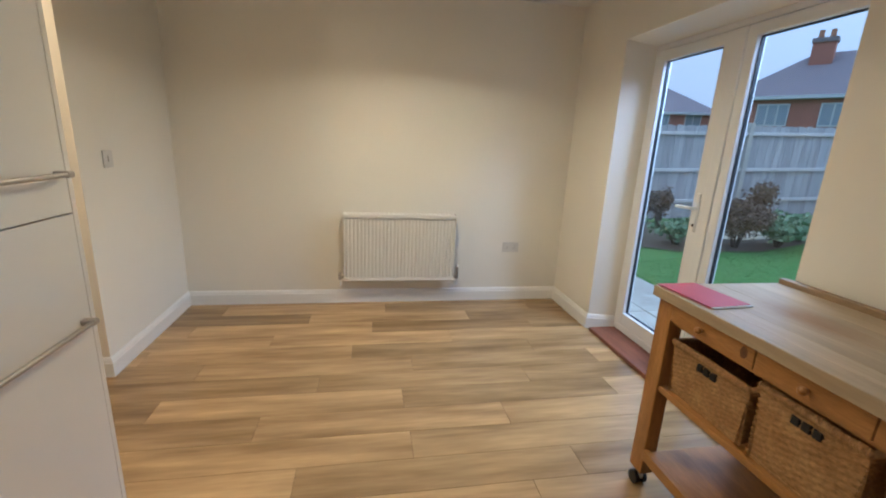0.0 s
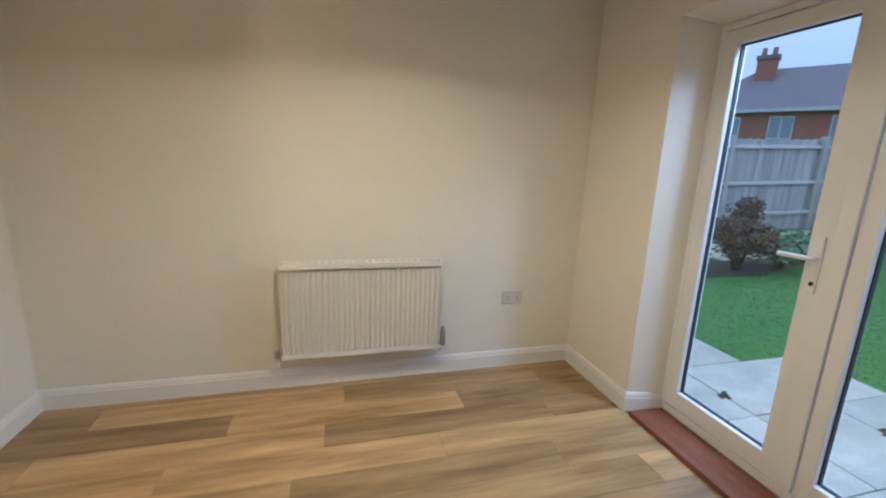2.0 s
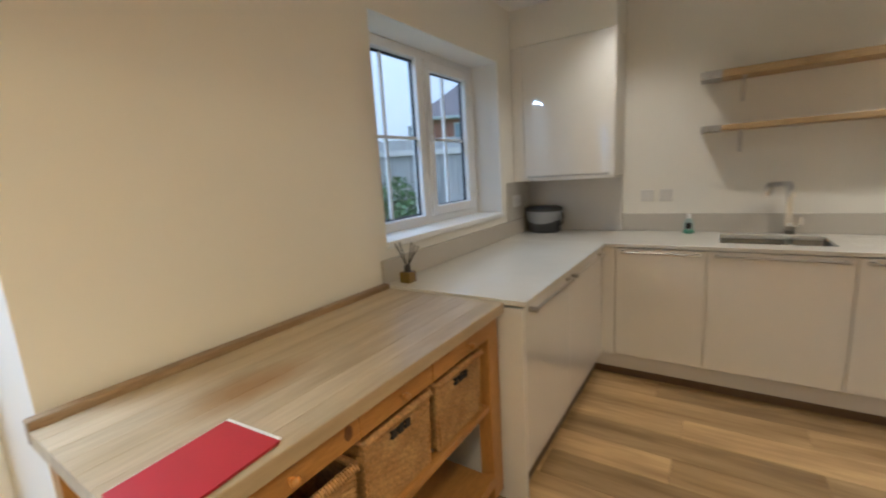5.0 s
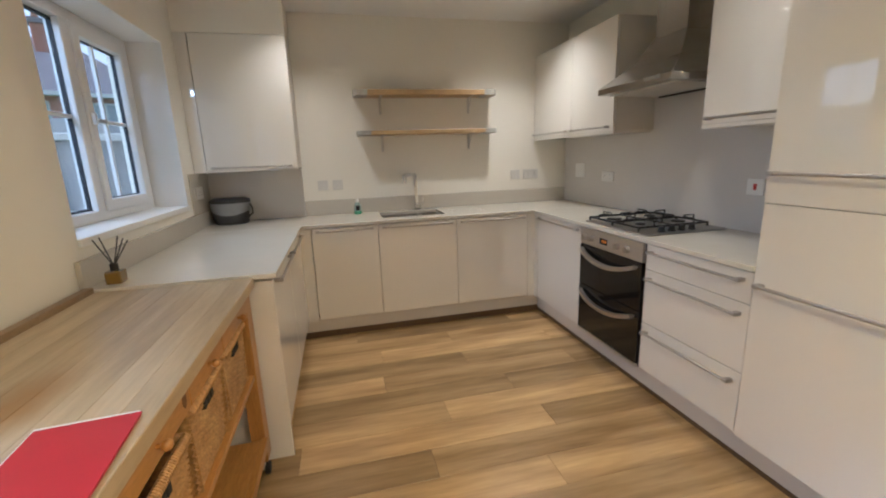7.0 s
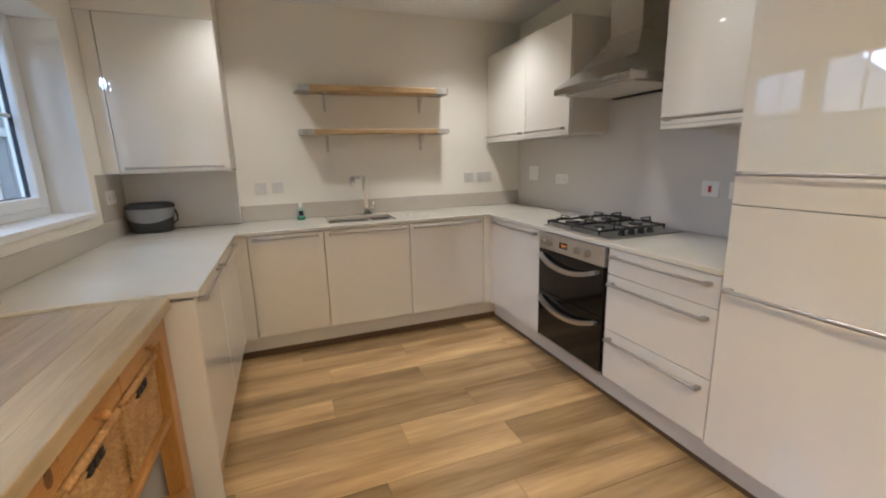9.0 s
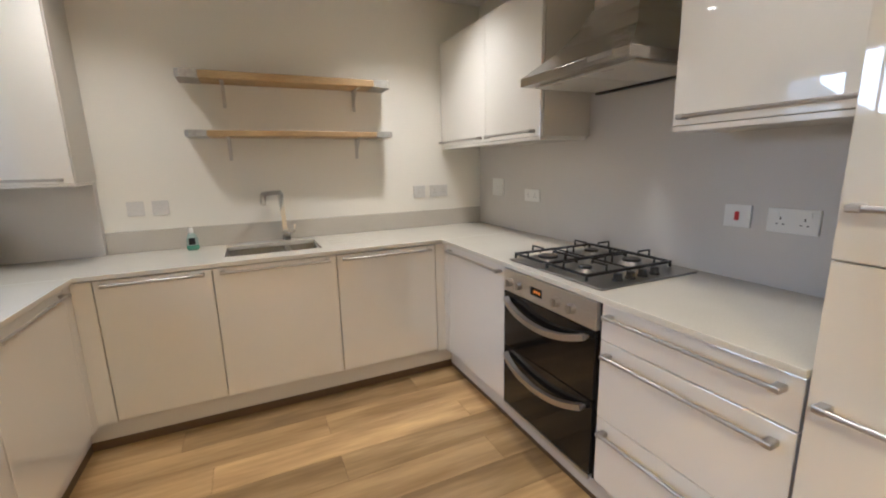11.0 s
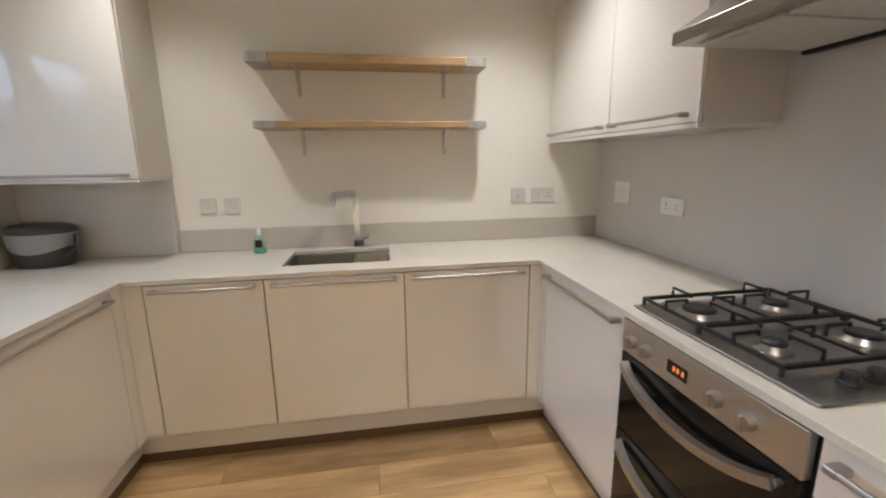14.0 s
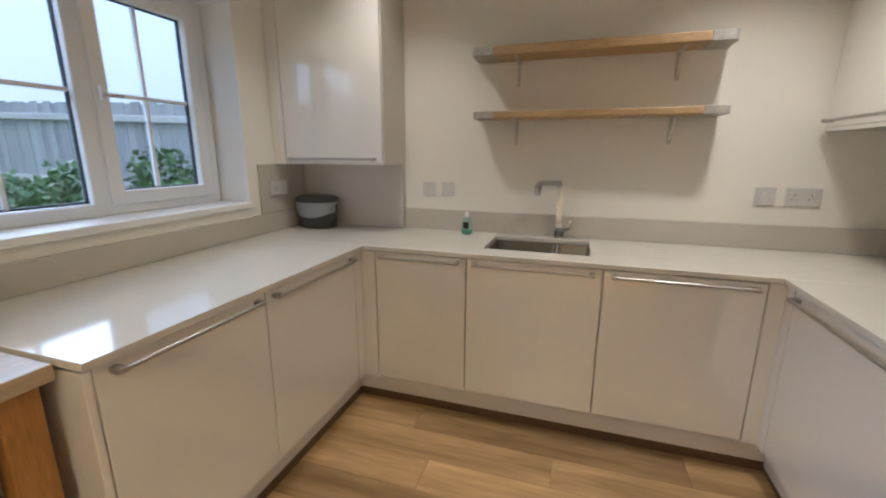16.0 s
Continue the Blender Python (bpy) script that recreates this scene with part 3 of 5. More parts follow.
base_unit("cream gloss base cupboard in the corner run", EF, "x", -0.945, -0.290, [(-0.945, -0.290, ZB, ZT, 0.855)], 0.69)
solo("end_panel", box(EF, EX - 0.004, 0.302, 0.322, 0.0, 0.876, 0.002), M_CAB, "cream gloss end panel beside the trolley", "panel")
solo("corner_filler", prism([(EF, -0.947), (EF + 0.02, -0.947), (EF + 0.02, SF - 0.02), (1.112, SF - 0.02), (1.112, SF), (EF, SF)], 0.15, ZT), M_CAB, "cream corner filler post between two cupboards", "panel")
solo("corner_filler", prism([(WF, -0.957), (WF - 0.02, -0.957), (WF - 0.02, SF - 0.02), (-0.647, SF - 0.02), (-0.647, SF), (WF, SF)], 0.15, ZT), M_CAB, "cream corner filler post between two cupboards", "panel")
pl = thing("plinth", (0.2, -1.05, 0), "cream plinth boards under the base units", "plinth", kind="structure")
part("board", box(-0.760, 1.240, -1.065, -1.050, 0.052, 0.15, 0.001), M_PLINTH, pl)
part("board", box(-0.775, -0.760, -1.050, 1.53, 0.030, 0.15, 0.001), M_PLINTH, pl)
part("board", box(1.240, 1.255, -1.050, 0.302, 0.052, 0.15, 0.001), M_PLINTH, pl)
# added strips, coloured as the shade in the gap below the boards
part("base_strip", box(-0.764, 1.244, -1.069, -1.054, 0.0005, 0.052), M_GAPSHADE, pl, "dark brown strip standing in for the shade under the plinth")
part("base_strip", box(-0.779, -0.764, -1.054, 1.53, 0.0005, 0.030), M_GAPSHADE, pl, "dark brown strip standing in for the shade under the plinth")
part("base_strip", box(1.244, 1.259, -1.054, 0.302, 0.0005, 0.052), M_GAPSHADE, pl, "dark brown strip standing in for the shade under the plinth")

# worktop, with the sink opening cut through it
SX0, SX1, SY0, SY1 = 0.035, 0.555, -1.495, -1.142
Z0, Z1 = 0.888, 0.910
wy = -0.998
top = thing("worktop", (0.2, -1.3, Z0), "cream speckled quartz worktop with an undermount sink cut-out", "worktop")
part("section", box(SX1, EX - 0.002, SY + 0.002, wy, Z0, Z1, 0.0015), M_TOP, top)
part("section", box(WX + 0.002, SX0, SY + 0.002, wy, Z0, Z1, 0.0015), M_TOP, top)
part("section", box(SX0 - 0.001, SX1 + 0.001, SY1, wy - 0.0002, Z0, Z1 - 0.0002), M_TOP, top)
part("section", box(SX0 - 0.001, SX1 + 0.001, SY + 0.002, SY0, Z0, Z1 - 0.0002), M_TOP, top)
part("section", box(1.172, EX - 0.002, wy, 0.328, Z0, Z1 - 0.0001, 0.0015), M_TOP, top)
part("section", box(WX + 0.002, -0.684, wy, 0.942, Z0, Z1 - 0.0001, 0.0015), M_TOP, top)
for i in range(5):
    g = box(-0.33, -0.03, -1.44 + i * 0.06, -1.434 + i * 0.06, 0.9102, 0.9112)
    part("drainer_groove", g, M_TOP, top)
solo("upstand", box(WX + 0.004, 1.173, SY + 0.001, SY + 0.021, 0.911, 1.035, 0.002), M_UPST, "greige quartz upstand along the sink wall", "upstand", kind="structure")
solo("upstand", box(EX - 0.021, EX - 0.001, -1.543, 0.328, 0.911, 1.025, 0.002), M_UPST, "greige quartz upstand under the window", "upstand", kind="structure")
solo("splashback", box(WX + 0.001, WX + 0.010, SY + 0.022, 0.943, 0.911, 1.75, 0.001), M_SPLASH, "grey-beige glass splashback behind the hob", "splashback", kind="structure")
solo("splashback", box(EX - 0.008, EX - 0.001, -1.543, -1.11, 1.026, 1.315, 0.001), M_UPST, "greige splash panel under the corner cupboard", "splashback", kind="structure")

# sink
snk = thing("sink", (0.3, -1.32, 0.73), "stainless steel one and a half bowl undermount sink", "sink")


def bowl(x0, x1, y0, y1, zb, name="bowl"):
    b = bmesh.new()
    o = [(x0, y0), (x1, y0), (x1, y1), (x0, y1)]
    i = [(x0 + 0.012, y0 + 0.012), (x1 - 0.012, y0 + 0.012), (x1 - 0.012, y1 - 0.012), (x0 + 0.012, y1 - 0.012)]
    a = [b.verts.new((x, y, 0.884)) for x, y in o]
    c = [b.verts.new((x, y, 0.884)) for x, y in i]
    d = [b.verts.new((x + (0.02 if k in (0, 3) else -0.02), y + (0.02 if k < 2 else -0.02), zb)) for k, (x, y) in enumerate(i)]
    e = [b.verts.new((x, y, zb - 0.004)) for x, y in o]
    for k in range(4):
        j = (k + 1) % 4
        b.faces.new((a[k], a[j], c[j], c[k]))
        b.faces.new((c[k], c[j], d[j], d[k]))
        b.faces.new((a[k], a[j], e[j], e[k]))
    b.faces.new(d)
    b.faces.new(e)
    p = part(name, b, M_SINK, snk)
    part("waste", lathe([(0.035, 0.001), (0.03, 0.004), (0.012, 0.002)], ((x0 + x1) / 2, (y0 + y1) / 2, zb)), M_CHROME, p)


bowl(0.212, SX1 + 0.008, SY0 - 0.008, SY1 + 0.008, 0.74)
bowl(SX0 - 0.008, 0.206, SY0 - 0.008, SY1 + 0.008, 0.78)
tx, ty = 0.200, -1.535
tap = thing("mixer_tap", (tx, ty, 0.910), "chrome square-profile mixer tap behind the sink", "tap")
part("base", box(tx - 0.027, tx + 0.027, ty - 0.027, ty + 0.027, 0.910, 0.965, 0.005), M_CHROME, tap)
part("spout", tube([(tx + 0.004, ty, 0.96), (tx + 0.010, ty, 1.10), (tx + 0.014, ty, 1.212), (tx + 0.022, ty + 0.008, 1.226), (tx + 0.065, ty + 0.05, 1.228),
                    (tx + 0.112, ty + 0.095, 1.226), (tx + 0.122, ty + 0.104, 1.214), (tx + 0.124, ty + 0.106, 1.158)], 0.019, square=True), M_CHROME, tap)
part("lever", tube([(tx - 0.02, ty, 0.955), (tx - 0.055, ty, 0.97), (tx - 0.058, ty, 1.015)], 0.008, square=True), M_CHROME, tap)
bx_, by_ = 0.735, -1.49
sb = thing("soap_bottle", (bx_, by_, 0.910), "small clear bottle of green washing-up liquid", "bottle")
part("body", lathe([(0.027, 0.0), (0.032, 0.01), (0.032, 0.06), (0.024, 0.09), (0.012, 0.105)], (bx_, by_, 0.910), sy=0.7), M_CLEARP, sb, "clear plastic body", smooth=True)
part("liquid", lathe([(0.028, 0.001), (0.0335, 0.011), (0.0335, 0.03)], (bx_, by_, 0.910), sy=0.72), M_GREEN, sb, "green liquid", smooth=True)
part("cap", lathe([(0.012, 0.104), (0.012, 0.125), (0.006, 0.135)], (bx_, by_, 0.910)), M_WPLASTIC, sb)
part("label", box(bx_ - 0.017, bx_ + 0.017, by_ + 0.021, by_ + 0.0245, 0.945, 0.985), M_DARK, sb, "dark plain label")

# oven, built under the worktop
ov = thing("oven", (-1.0, 0.016, 0.15), "built-in double oven with steel panel and black glass doors", "oven")
OY0, OY1, OFX = -0.288, 0.320, -0.688
part("body", box(-1.28, OFX - 0.025, OY0 + 0.002, OY1 - 0.002, 0.15, 0.874), M_DARK, ov)
pan = part("control_panel", box(OFX - 0.024, OFX, OY0 + 0.003, OY1 - 0.003, 0.772, 0.882, 0.003), M_STEEL, ov, "brushed steel control panel")
for ky in (-0.225, -0.155, 0.105, 0.195):
    k = part("knob", rod((OFX, ky, 0.822), (OFX + 0.022, ky, 0.822), 0.021, 0.019, 20), M_ALU, pan)
    part("grip", box(OFX + 0.020, OFX + 0.030, ky - 0.005, ky + 0.005, 0.804, 0.840, 0.002), M_ALU, k)
clk = part("clock", box(OFX - 0.001, OFX + 0.0015, -0.068, 0.008, 0.805, 0.842), M_BLACKGLASS, pan, "black clock window with amber digits")
for dy in (-0.045, -0.030, -0.012):
    part("digit", box(OFX + 0.0012, OFX + 0.0022, dy, dy + 0.009, 0.817, 0.832), M_DIGIT, clk)
for z0, z1, hz in ((0.492, 0.768, 0.738), (0.172, 0.488, 0.452)):
    dr = part("oven_door", box(OFX - 0.022, OFX - 0.002, OY0 + 0.004, OY1 - 0.004, z0, z1, 0.003), M_BLACKGLASS, ov, "black glass oven door")
    pts = []
    for i in range(15):
        u = -1 + 2 * i / 14
        pts.append((OFX + 0.034 - 0.020 * u ** 4, 0.016 + u * 0.262, hz - 0.055 + 0.055 * u * u))
    hh = part("handle", tube(pts, 0.017, square=True), M_ALU, dr, "curved satin steel handle")
    for u in (0, -1):
        p = pts[u]
        part("foot", rod((OFX - 0.004, p[1], p[2]), (p[0], p[1], p[2]), 0.008), M_ALU, hh)
part("base_strip", box(OFX - 0.022, OFX - 0.001, OY0 + 0.004, OY1 - 0.004, 0.152, 0.170, 0.002), M_STEEL, ov)

# hob
HX0, HX1, HY0, HY1, HZ = -1.262, -0.728, -0.300, 0.298, 0.911
hob = thing("gas_hob", (-1.0, 0, 0.9105), "stainless steel four-burner gas hob with black pan supports", "hob")
part("plate", box(HX0, HX1, HY0, HY1, HZ, HZ + 0.008, 0.004), M_HOB, hob)
for cx, cy, r in ((-1.13, -0.17, 0.034), (-0.86, -0.17, 0.046), (-1.13, 0.075, 0.040), (-0.86, 0.075, 0.028)):
    bu = part("burner", lathe([(r + 0.016, 0.0), (r + 0.014, 0.006), (r, 0.012), (r, 0.018)], (cx, cy, HZ + 0.007)), M_HOB, hob, smooth=True)
    part("cap", lathe([(r * 1.02, 0.018), (r * 1.02, 0.025), (r * 0.85, 0.028)], (cx, cy, HZ + 0.007)), M_IRON, bu)
for y0, y1 in ((-0.287, -0.052), (-0.046, 0.190)):
    su = part("pan_support", tube([(HX0 + 0.03, y0, HZ + 0.03), (HX1 - 0.03, y0, HZ + 0.03), (HX1 - 0.03, y1, HZ + 0.03), (HX0 + 0.03, y1, HZ + 0.03), (HX0 + 0.03, y0, HZ + 0.03)], 0.0078, square=True), M_IRON, hob, "black wire pan support")
    ym = (y0 + y1) / 2
    for cx in (-1.13, -0.86):
        for yy, sgn in ((y0, 1), (y1, -1)):
            part("finger", tube([(cx, yy, HZ + 0.030), (cx, yy, HZ + 0.060), (cx, yy + sgn * 0.08, HZ + 0.060), (cx, yy + sgn * 0.08, HZ + 0.050)], 0.0052, square=True), M_IRON, su)
        for xx, sgn in ((cx - 0.115, 1), (cx + 0.115, -1)):
            part("finger", tube([(xx, ym, HZ + 0.030), (xx, ym, HZ + 0.060), (xx + sgn * 0.07, ym, HZ + 0.060), (xx + sgn * 0.07, ym, HZ + 0.050)], 0.0052, square=True), M_IRON, su)
    for xx in (HX0 + 0.03, HX1 - 0.03):
        for yy in (y0, y1):
            part("foot", rod((xx, yy, HZ + 0.007), (xx, yy, HZ + 0.03), 0.006, seg=8), M_IRON, su)
    part("crossbar", tube([(-0.995, y0, HZ + 0.03), (-0.995, y1, HZ + 0.03)], 0.005, square=True), M_IRON, su)
for i in range(4):
    kx = -0.865 - i * 0.068
    part("knob", lathe([(0.021, 0.0), (0.021, 0.006), (0.017, 0.008), (0.016, 0.028), (0.013, 0.030)], (kx, 0.243, HZ + 0.008)), M_IRON, hob, smooth=False)

# extractor hood
ho = thing("cooker_hood", (-1.06, -0.03, 1.73), "stainless steel pyramid chimney cooker hood", "cooker hood")
hx0, hx1, hy0, hy1 = WX + 0.011, -0.81, -0.340, 0.285
part("lip", box(hx0, hx1, hy0, hy1, 1.722, 1.760, 0.003), M_HOOD, ho)
cb = bmesh.new()
prof = [(1.760, hx1 - 0.002, hy0 + 0.002, hy1 - 0.002), (1.80, hx1 - 0.055, hy0 + 0.035, hy1 - 0.035), (1.87, hx1 - 0.14, hy0 + 0.10, hy1 - 0.10), (1.95, hx1 - 0.205, hy0 + 0.155, hy1 - 0.155), (2.02, hx1 - 0.245, hy0 + 0.185, hy1 - 0.185)]
rings = [[cb.verts.new((hx0, y0, z)), cb.verts.new((x1, y0, z)), cb.verts.new((x1, y1, z)), cb.verts.new((hx0, y1, z))] for z, x1, y0, y1 in prof]
for a, c in zip(rings, rings[1:]):
    for k in range(4):
        cb.faces.new((a[k], a[(k + 1) % 4], c[(k + 1) % 4], c[k]))
cb.faces.new(rings[0])
cb.faces.new(rings[-1])
part("canopy", cb, M_HOOD, ho)
part("chimney", box(hx0, -1.06, -0.15, 0.095, 2.02, CZ - 0.001, 0.003), M_HOOD, ho)
for f0, f1 in ((hy0 + 0.03, -0.033), (-0.022, hy1 - 0.03)):
    fp = part("filter", box(hx0 + 0.05, hx1 - 0.06, f0, f1, 1.714, 1.723, 0.003), M_FILTER, ho, "pale grease filter panel")
    part("catch", box(hx1 - 0.085, hx1 - 0.07, (f0 + f1) / 2 - 0.025, (f0 + f1) / 2 + 0.025, 1.711, 1.715, 0.001), M_ALU, fp)
part("rear_bar", box(hx0 + 0.002, hx0 + 0.03, hy0 + 0.004, hy1 - 0.004, 1.708, 1.7225, 0.003), M_IRON, ho, "dark bar under the rear edge")
part("button_strip", box(hx1 - 0.001, hx1 + 0.002, 0.09, 0.21, 1.741, 1.759), M_ALU, ho)


# wall cupboards
def wall_unit(label, x0, x1, y0, y1, z0, z1, doors, look_x):
    """A wall cupboard; look_x: its doors lie in the plane x1 and look to +x, else in the plane y1 and look to +y. doors: (a0, a1)."""
    t = thing("wall_cabinet", ((x0 + x1) / 2, (y0 + y1) / 2, z0), label, "kitchen cabinet", "wall cupboards")
    if look_x:
        part("body", box(x0, x1 - 0.022, y0, y1, z0 + 0.018, z1, 0.001), M_CARC, t)
        part("light_rail", box(x0 + 0.02, x1 - 0.001, y0 + 0.001, y1 - 0.001, z0, z0 + 0.017, 0.001), M_CAB, t)
    else:
        part("body", box(x0, x1, y0, y1 - 0.022, z0 + 0.012, z1, 0.001), M_CARC, t)
        part("light_rail", box(x0 + 0.001, x1 - 0.001, y0 + 0.02, y1 - 0.001, z0, z0 + 0.011, 0.001), M_CAB, t)
    for a0, a1 in doors:
        if look_x:
            d = part("door", box(x1 - 0.019, x1, a0 + 0.002, a1 - 0.002, z0 + 0.019, z1 - 0.001, 0.0022), M_CAB, t)
            bar_handle(d, (x1, a0 + 0.04, z0 + 0.046), (x1, a1 - 0.04, z0 + 0.046), (1, 0, 0))
        else:
            d = part("door", box(a0 + 0.002, a1 - 0.002, y1 - 0.019, y1, z0 + 0.013, z1 - 0.001, 0.0022), M_CAB, t)
            bar_handle(d, (a0 + 0.04, y1, z0 + 0.032), (a1 - 0.04, y1, z0 + 0.032), (0, 1, 0))
    return t


wall_unit("cream gloss double wall cupboard with closed doors", WX + 0.0105, -0.975, SY + 0.004, -0.398, 1.49, 2.235, [(SY + 0.004, -0.945), (-0.945, -0.398)], True)
wall_unit("cream gloss single wall cupboard beside the hood", WX + 0.0105, -0.975, 0.338, 0.940, 1.47, 2.235, [(0.338, 0.940)], True)
wall_unit("cream gloss corner wall cupboard under a bulkhead", 1.168, EX - 0.002, SY + 0.004, -1.262, 1.316, 2.273, [(1.168, 1.812)], False)
solo("filler_strip", box(1.814, EX - 0.003, -1.280, -1.261, 1.316, 2.273), M_CAB, "narrow cream filler strip beside the corner cupboard", "panel")

# tall fridge housing
tf = thing("tall_cabinet", (-1.0, 1.237, 0), "tall cream gloss fridge-freezer housing with two doors", "kitchen cabinet")
TY0, TY1, TFX = 0.945, 1.528, -0.692
part("body", box(WX + 0.002, TFX - 0.022, TY0, TY1, 0.15, 2.34, 0.001), M_CARC, tf)
part("plinth_base", box(WX + 0.02, TFX - 0.12, TY0 + 0.02, TY1 - 0.02, 0, 0.15), M_CARC, tf)
part("end_panel", box(WX + 0.002, TFX, TY1, TY1 + 0.019, 0.0, 2.34, 0.001), M_CAB, tf)
for z0, z1, hz in ((ZB, 1.160, 0.842), (1.164, 2.338, 1.275)):
    dd = part("door", box(TFX - 0.019, TFX, TY0 + 0.002, TY1 - 0.002, z0, z1, 0.0022), M_CAB, tf)
    bar_handle(dd, (TFX, TY0 + 0.025, hz), (TFX, TY1 - 0.03, hz), (1, 0, 0))

# shelves over the sink
for z, th, x0, x1 in ((1.926, 0.044, -0.522, 0.700), (1.602, 0.034, -0.527, 0.690)):
    s_ = thing("wall_shelf", ((x0 + x1) / 2, SY, z - th), "thick pine plank shelf with pale worn ends on brackets", "shelf", "shelves over the sink")
    part("plank", box(x0 + 0.11, x1 - 0.11, SY + 0.001, -1.400, z - th, z, 0.006), M_SHELF, s_)
    for e0, e1, sg in ((x0, x0 + 0.11, 1), (x1 - 0.11, x1, -1)):
        xa, xb = (e0, e1)
        cut = 0.022
        pts = [(xa, SY + 0.001), (xb, SY + 0.001), (xb, -1.3995), (xa + cut, -1.3995), (xa, -1.3995 - cut)] if sg > 0 else [(xa, SY + 0.001), (xb, SY + 0.001), (xb, -1.3995 - cut), (xb - cut, -1.3995), (xa, -1.3995)]
        part("end_cap", prism(pts, z - th - 0.0008, z + 0.0008), M_SHELFEND, s_, "pale whitewashed end")
    for xx in (0.475, -0.318):
        br = part("bracket", box(xx - 0.010, xx + 0.010, SY, SY + 0.006, z - th - 0.135, z - th), M_STEEL, s_, "grey steel angle bracket")
        part("arm", box(xx - 0.010, xx + 0.010, SY + 0.006, SY + 0.165, z - th - 0.006, z - th - 0.0005), M_STEEL, br)
        part("brace", tube([(xx, SY + 0.004, z - th - 0.11), (xx, SY + 0.10, z - th - 0.006)], 0.005, square=True), M_STEEL, br)


# ---- sockets and switches ----
def wall_plate(label, centre, w, h, axis, out, material, gangs=2, kind_="socket", rocker=None):
    """A plate with rounded edges; axis: the wall's normal; out: its sign."""
    c = Vector(centre)
    t = thing("wall_socket" if kind_ == "socket" else "light_switch", c, label, kind_)

    def bx(u0, u1, d0, d1, z0, z1, bev=0.0):
        d0, d1 = sorted((d0 * out, d1 * out))
        return box(c.x + u0, c.x + u1, c.y + d0, c.y + d1, c.z + z0, c.z + z1, bev) if axis == "y" else box(c.x + d0, c.x + d1, c.y + u0, c.y + u1, c.z + z0, c.z + z1, bev)

    p = part("plate", bx(-w / 2, w / 2, 0.0005, 0.009, -h / 2, h / 2, 0.003), material, t)
    if kind_ == "socket":
        for g in range(gangs):
            u = (g - (gangs - 1) / 2) * w * 0.46
            for du, dz, a, e in ((0, 0.008, 0.002, 0.005), (-0.010, -0.012, 0.0035, 0.0018), (0.010, -0.012, 0.0035, 0.0018)):
                part("pin_hole", bx(u + du - a, u + du + a, 0.0085, 0.0096, dz - e, dz + e), M_DARK, p)
            part("rocker", bx(u * 1.35 - 0.006, u * 1.35 + 0.006, 0.008, 0.013, 0.016, 0.034, 0.001), material, p)
    else:
        part("rocker", bx(-0.008, 0.008, 0.008, 0.014, -0.017, 0.017, 0.002), rocker or material, p)
    return t


wall_plate("satin steel double socket above the skirting", (1.425, NY, 0.505), 0.150, 0.088, "y", -1, M_PLATE)
wall_plate("satin steel light switch on the wall nib", (NIBX, 2.887, 1.226), 0.088, 0.095, "x", 1, M_PLATE, kind_="light switch")
wall_plate("satin steel switch plate above the upstand", (1.010, SY, 1.165), 0.085, 0.085, "y", 1, M_PLATE, kind_="light switch")
wall_plate("satin steel switch plate above the upstand", (0.885, SY, 1.165), 0.085, 0.085, "y", 1, M_PLATE, kind_="light switch")
wall_plate("satin steel switch plate above the upstand", (-0.780, SY, 1.180), 0.092, 0.090, "y", 1, M_PLATE, kind_="light switch")
wall_plate("satin steel double socket above the upstand", (-0.940, SY, 1.180), 0.150, 0.090, "y", 1, M_PLATE)
wall_plate("white switched plate on the splashback", (WX + 0.010, -1.300, 1.205), 0.145, 0.125, "x", 1, M_WPLASTIC, kind_="light switch")
wall_plate("white double socket on the splashback", (WX + 0.010, -0.885, 1.165), 0.155, 0.080, "x", 1, M_WPLASTIC)
wall_plate("white cooker switch with a red rocker", (WX + 0.010, 0.408, 1.158), 0.098, 0.086, "x", 1, M_WPLASTIC, kind_="light switch", rocker=M_RED)
wall_plate("white double socket beside the cooker switch", (WX + 0.010, 0.590, 1.156), 0.158, 0.086, "x", 1, M_WPLASTIC)
wall_plate("satin steel double socket beside the window", (EX - 0.008, -1.270, 1.170), 0.150, 0.088, "x", -1, M_PLATE)

# ---- radiator ----
RX0, RX1, RZ0, RZ1, RY = -0.055, 0.872, 0.238, 0.812, 3.588
rad = thing("radiator", (0.41, 3.66, 0.2), "white ribbed panel radiator fixed to the wall", "radiator")
rb = bmesh.new()
n = 30
prof = []
w = (RX1 - RX0 - 0.02) / n
for i in range(n):
    x = RX0 + 0.01 + i * w
    prof += [(x, 0.019), (x + w * 0.16, 0.019), (x + w * 0.32, 0.0), (x + w * 0.74, 0.0), (x + w * 0.90, 0.019)]
prof.append((RX1 - 0.01, 0.019))
lo = [rb.verts.new((x, RY + d, RZ0 + 0.03)) for x, d in prof]
hi = [rb.verts.new((x, RY + d, RZ1 - 0.045)) for x, d in prof]
for i in range(len(prof) - 1):
    rb.faces.new((lo[i], lo[i + 1], hi[i + 1], hi[i]))
box(RX0, RX1, RY + 0.0195, RY + 0.030, RZ0, RZ1 - 0.012, 0.004, bm=rb)
part("front_panel", rb, M_RAD, rad)
part("rear_panel", box(RX0 + 0.01, RX1 - 0.01, RY + 0.075, RY + 0.09, RZ0, RZ1 - 0.012, 0.004), M_RAD, rad)
gb = box(RX0 - 0.002, RX1 + 0.002, RY + 0.0, RY + 0.012, RZ1 - 0.03, RZ1, 0.004)
box(RX0 - 0.002, RX1 + 0.002, RY + 0.085, RY + 0.096, RZ1 - 0.03, RZ1, 0.004, bm=gb)
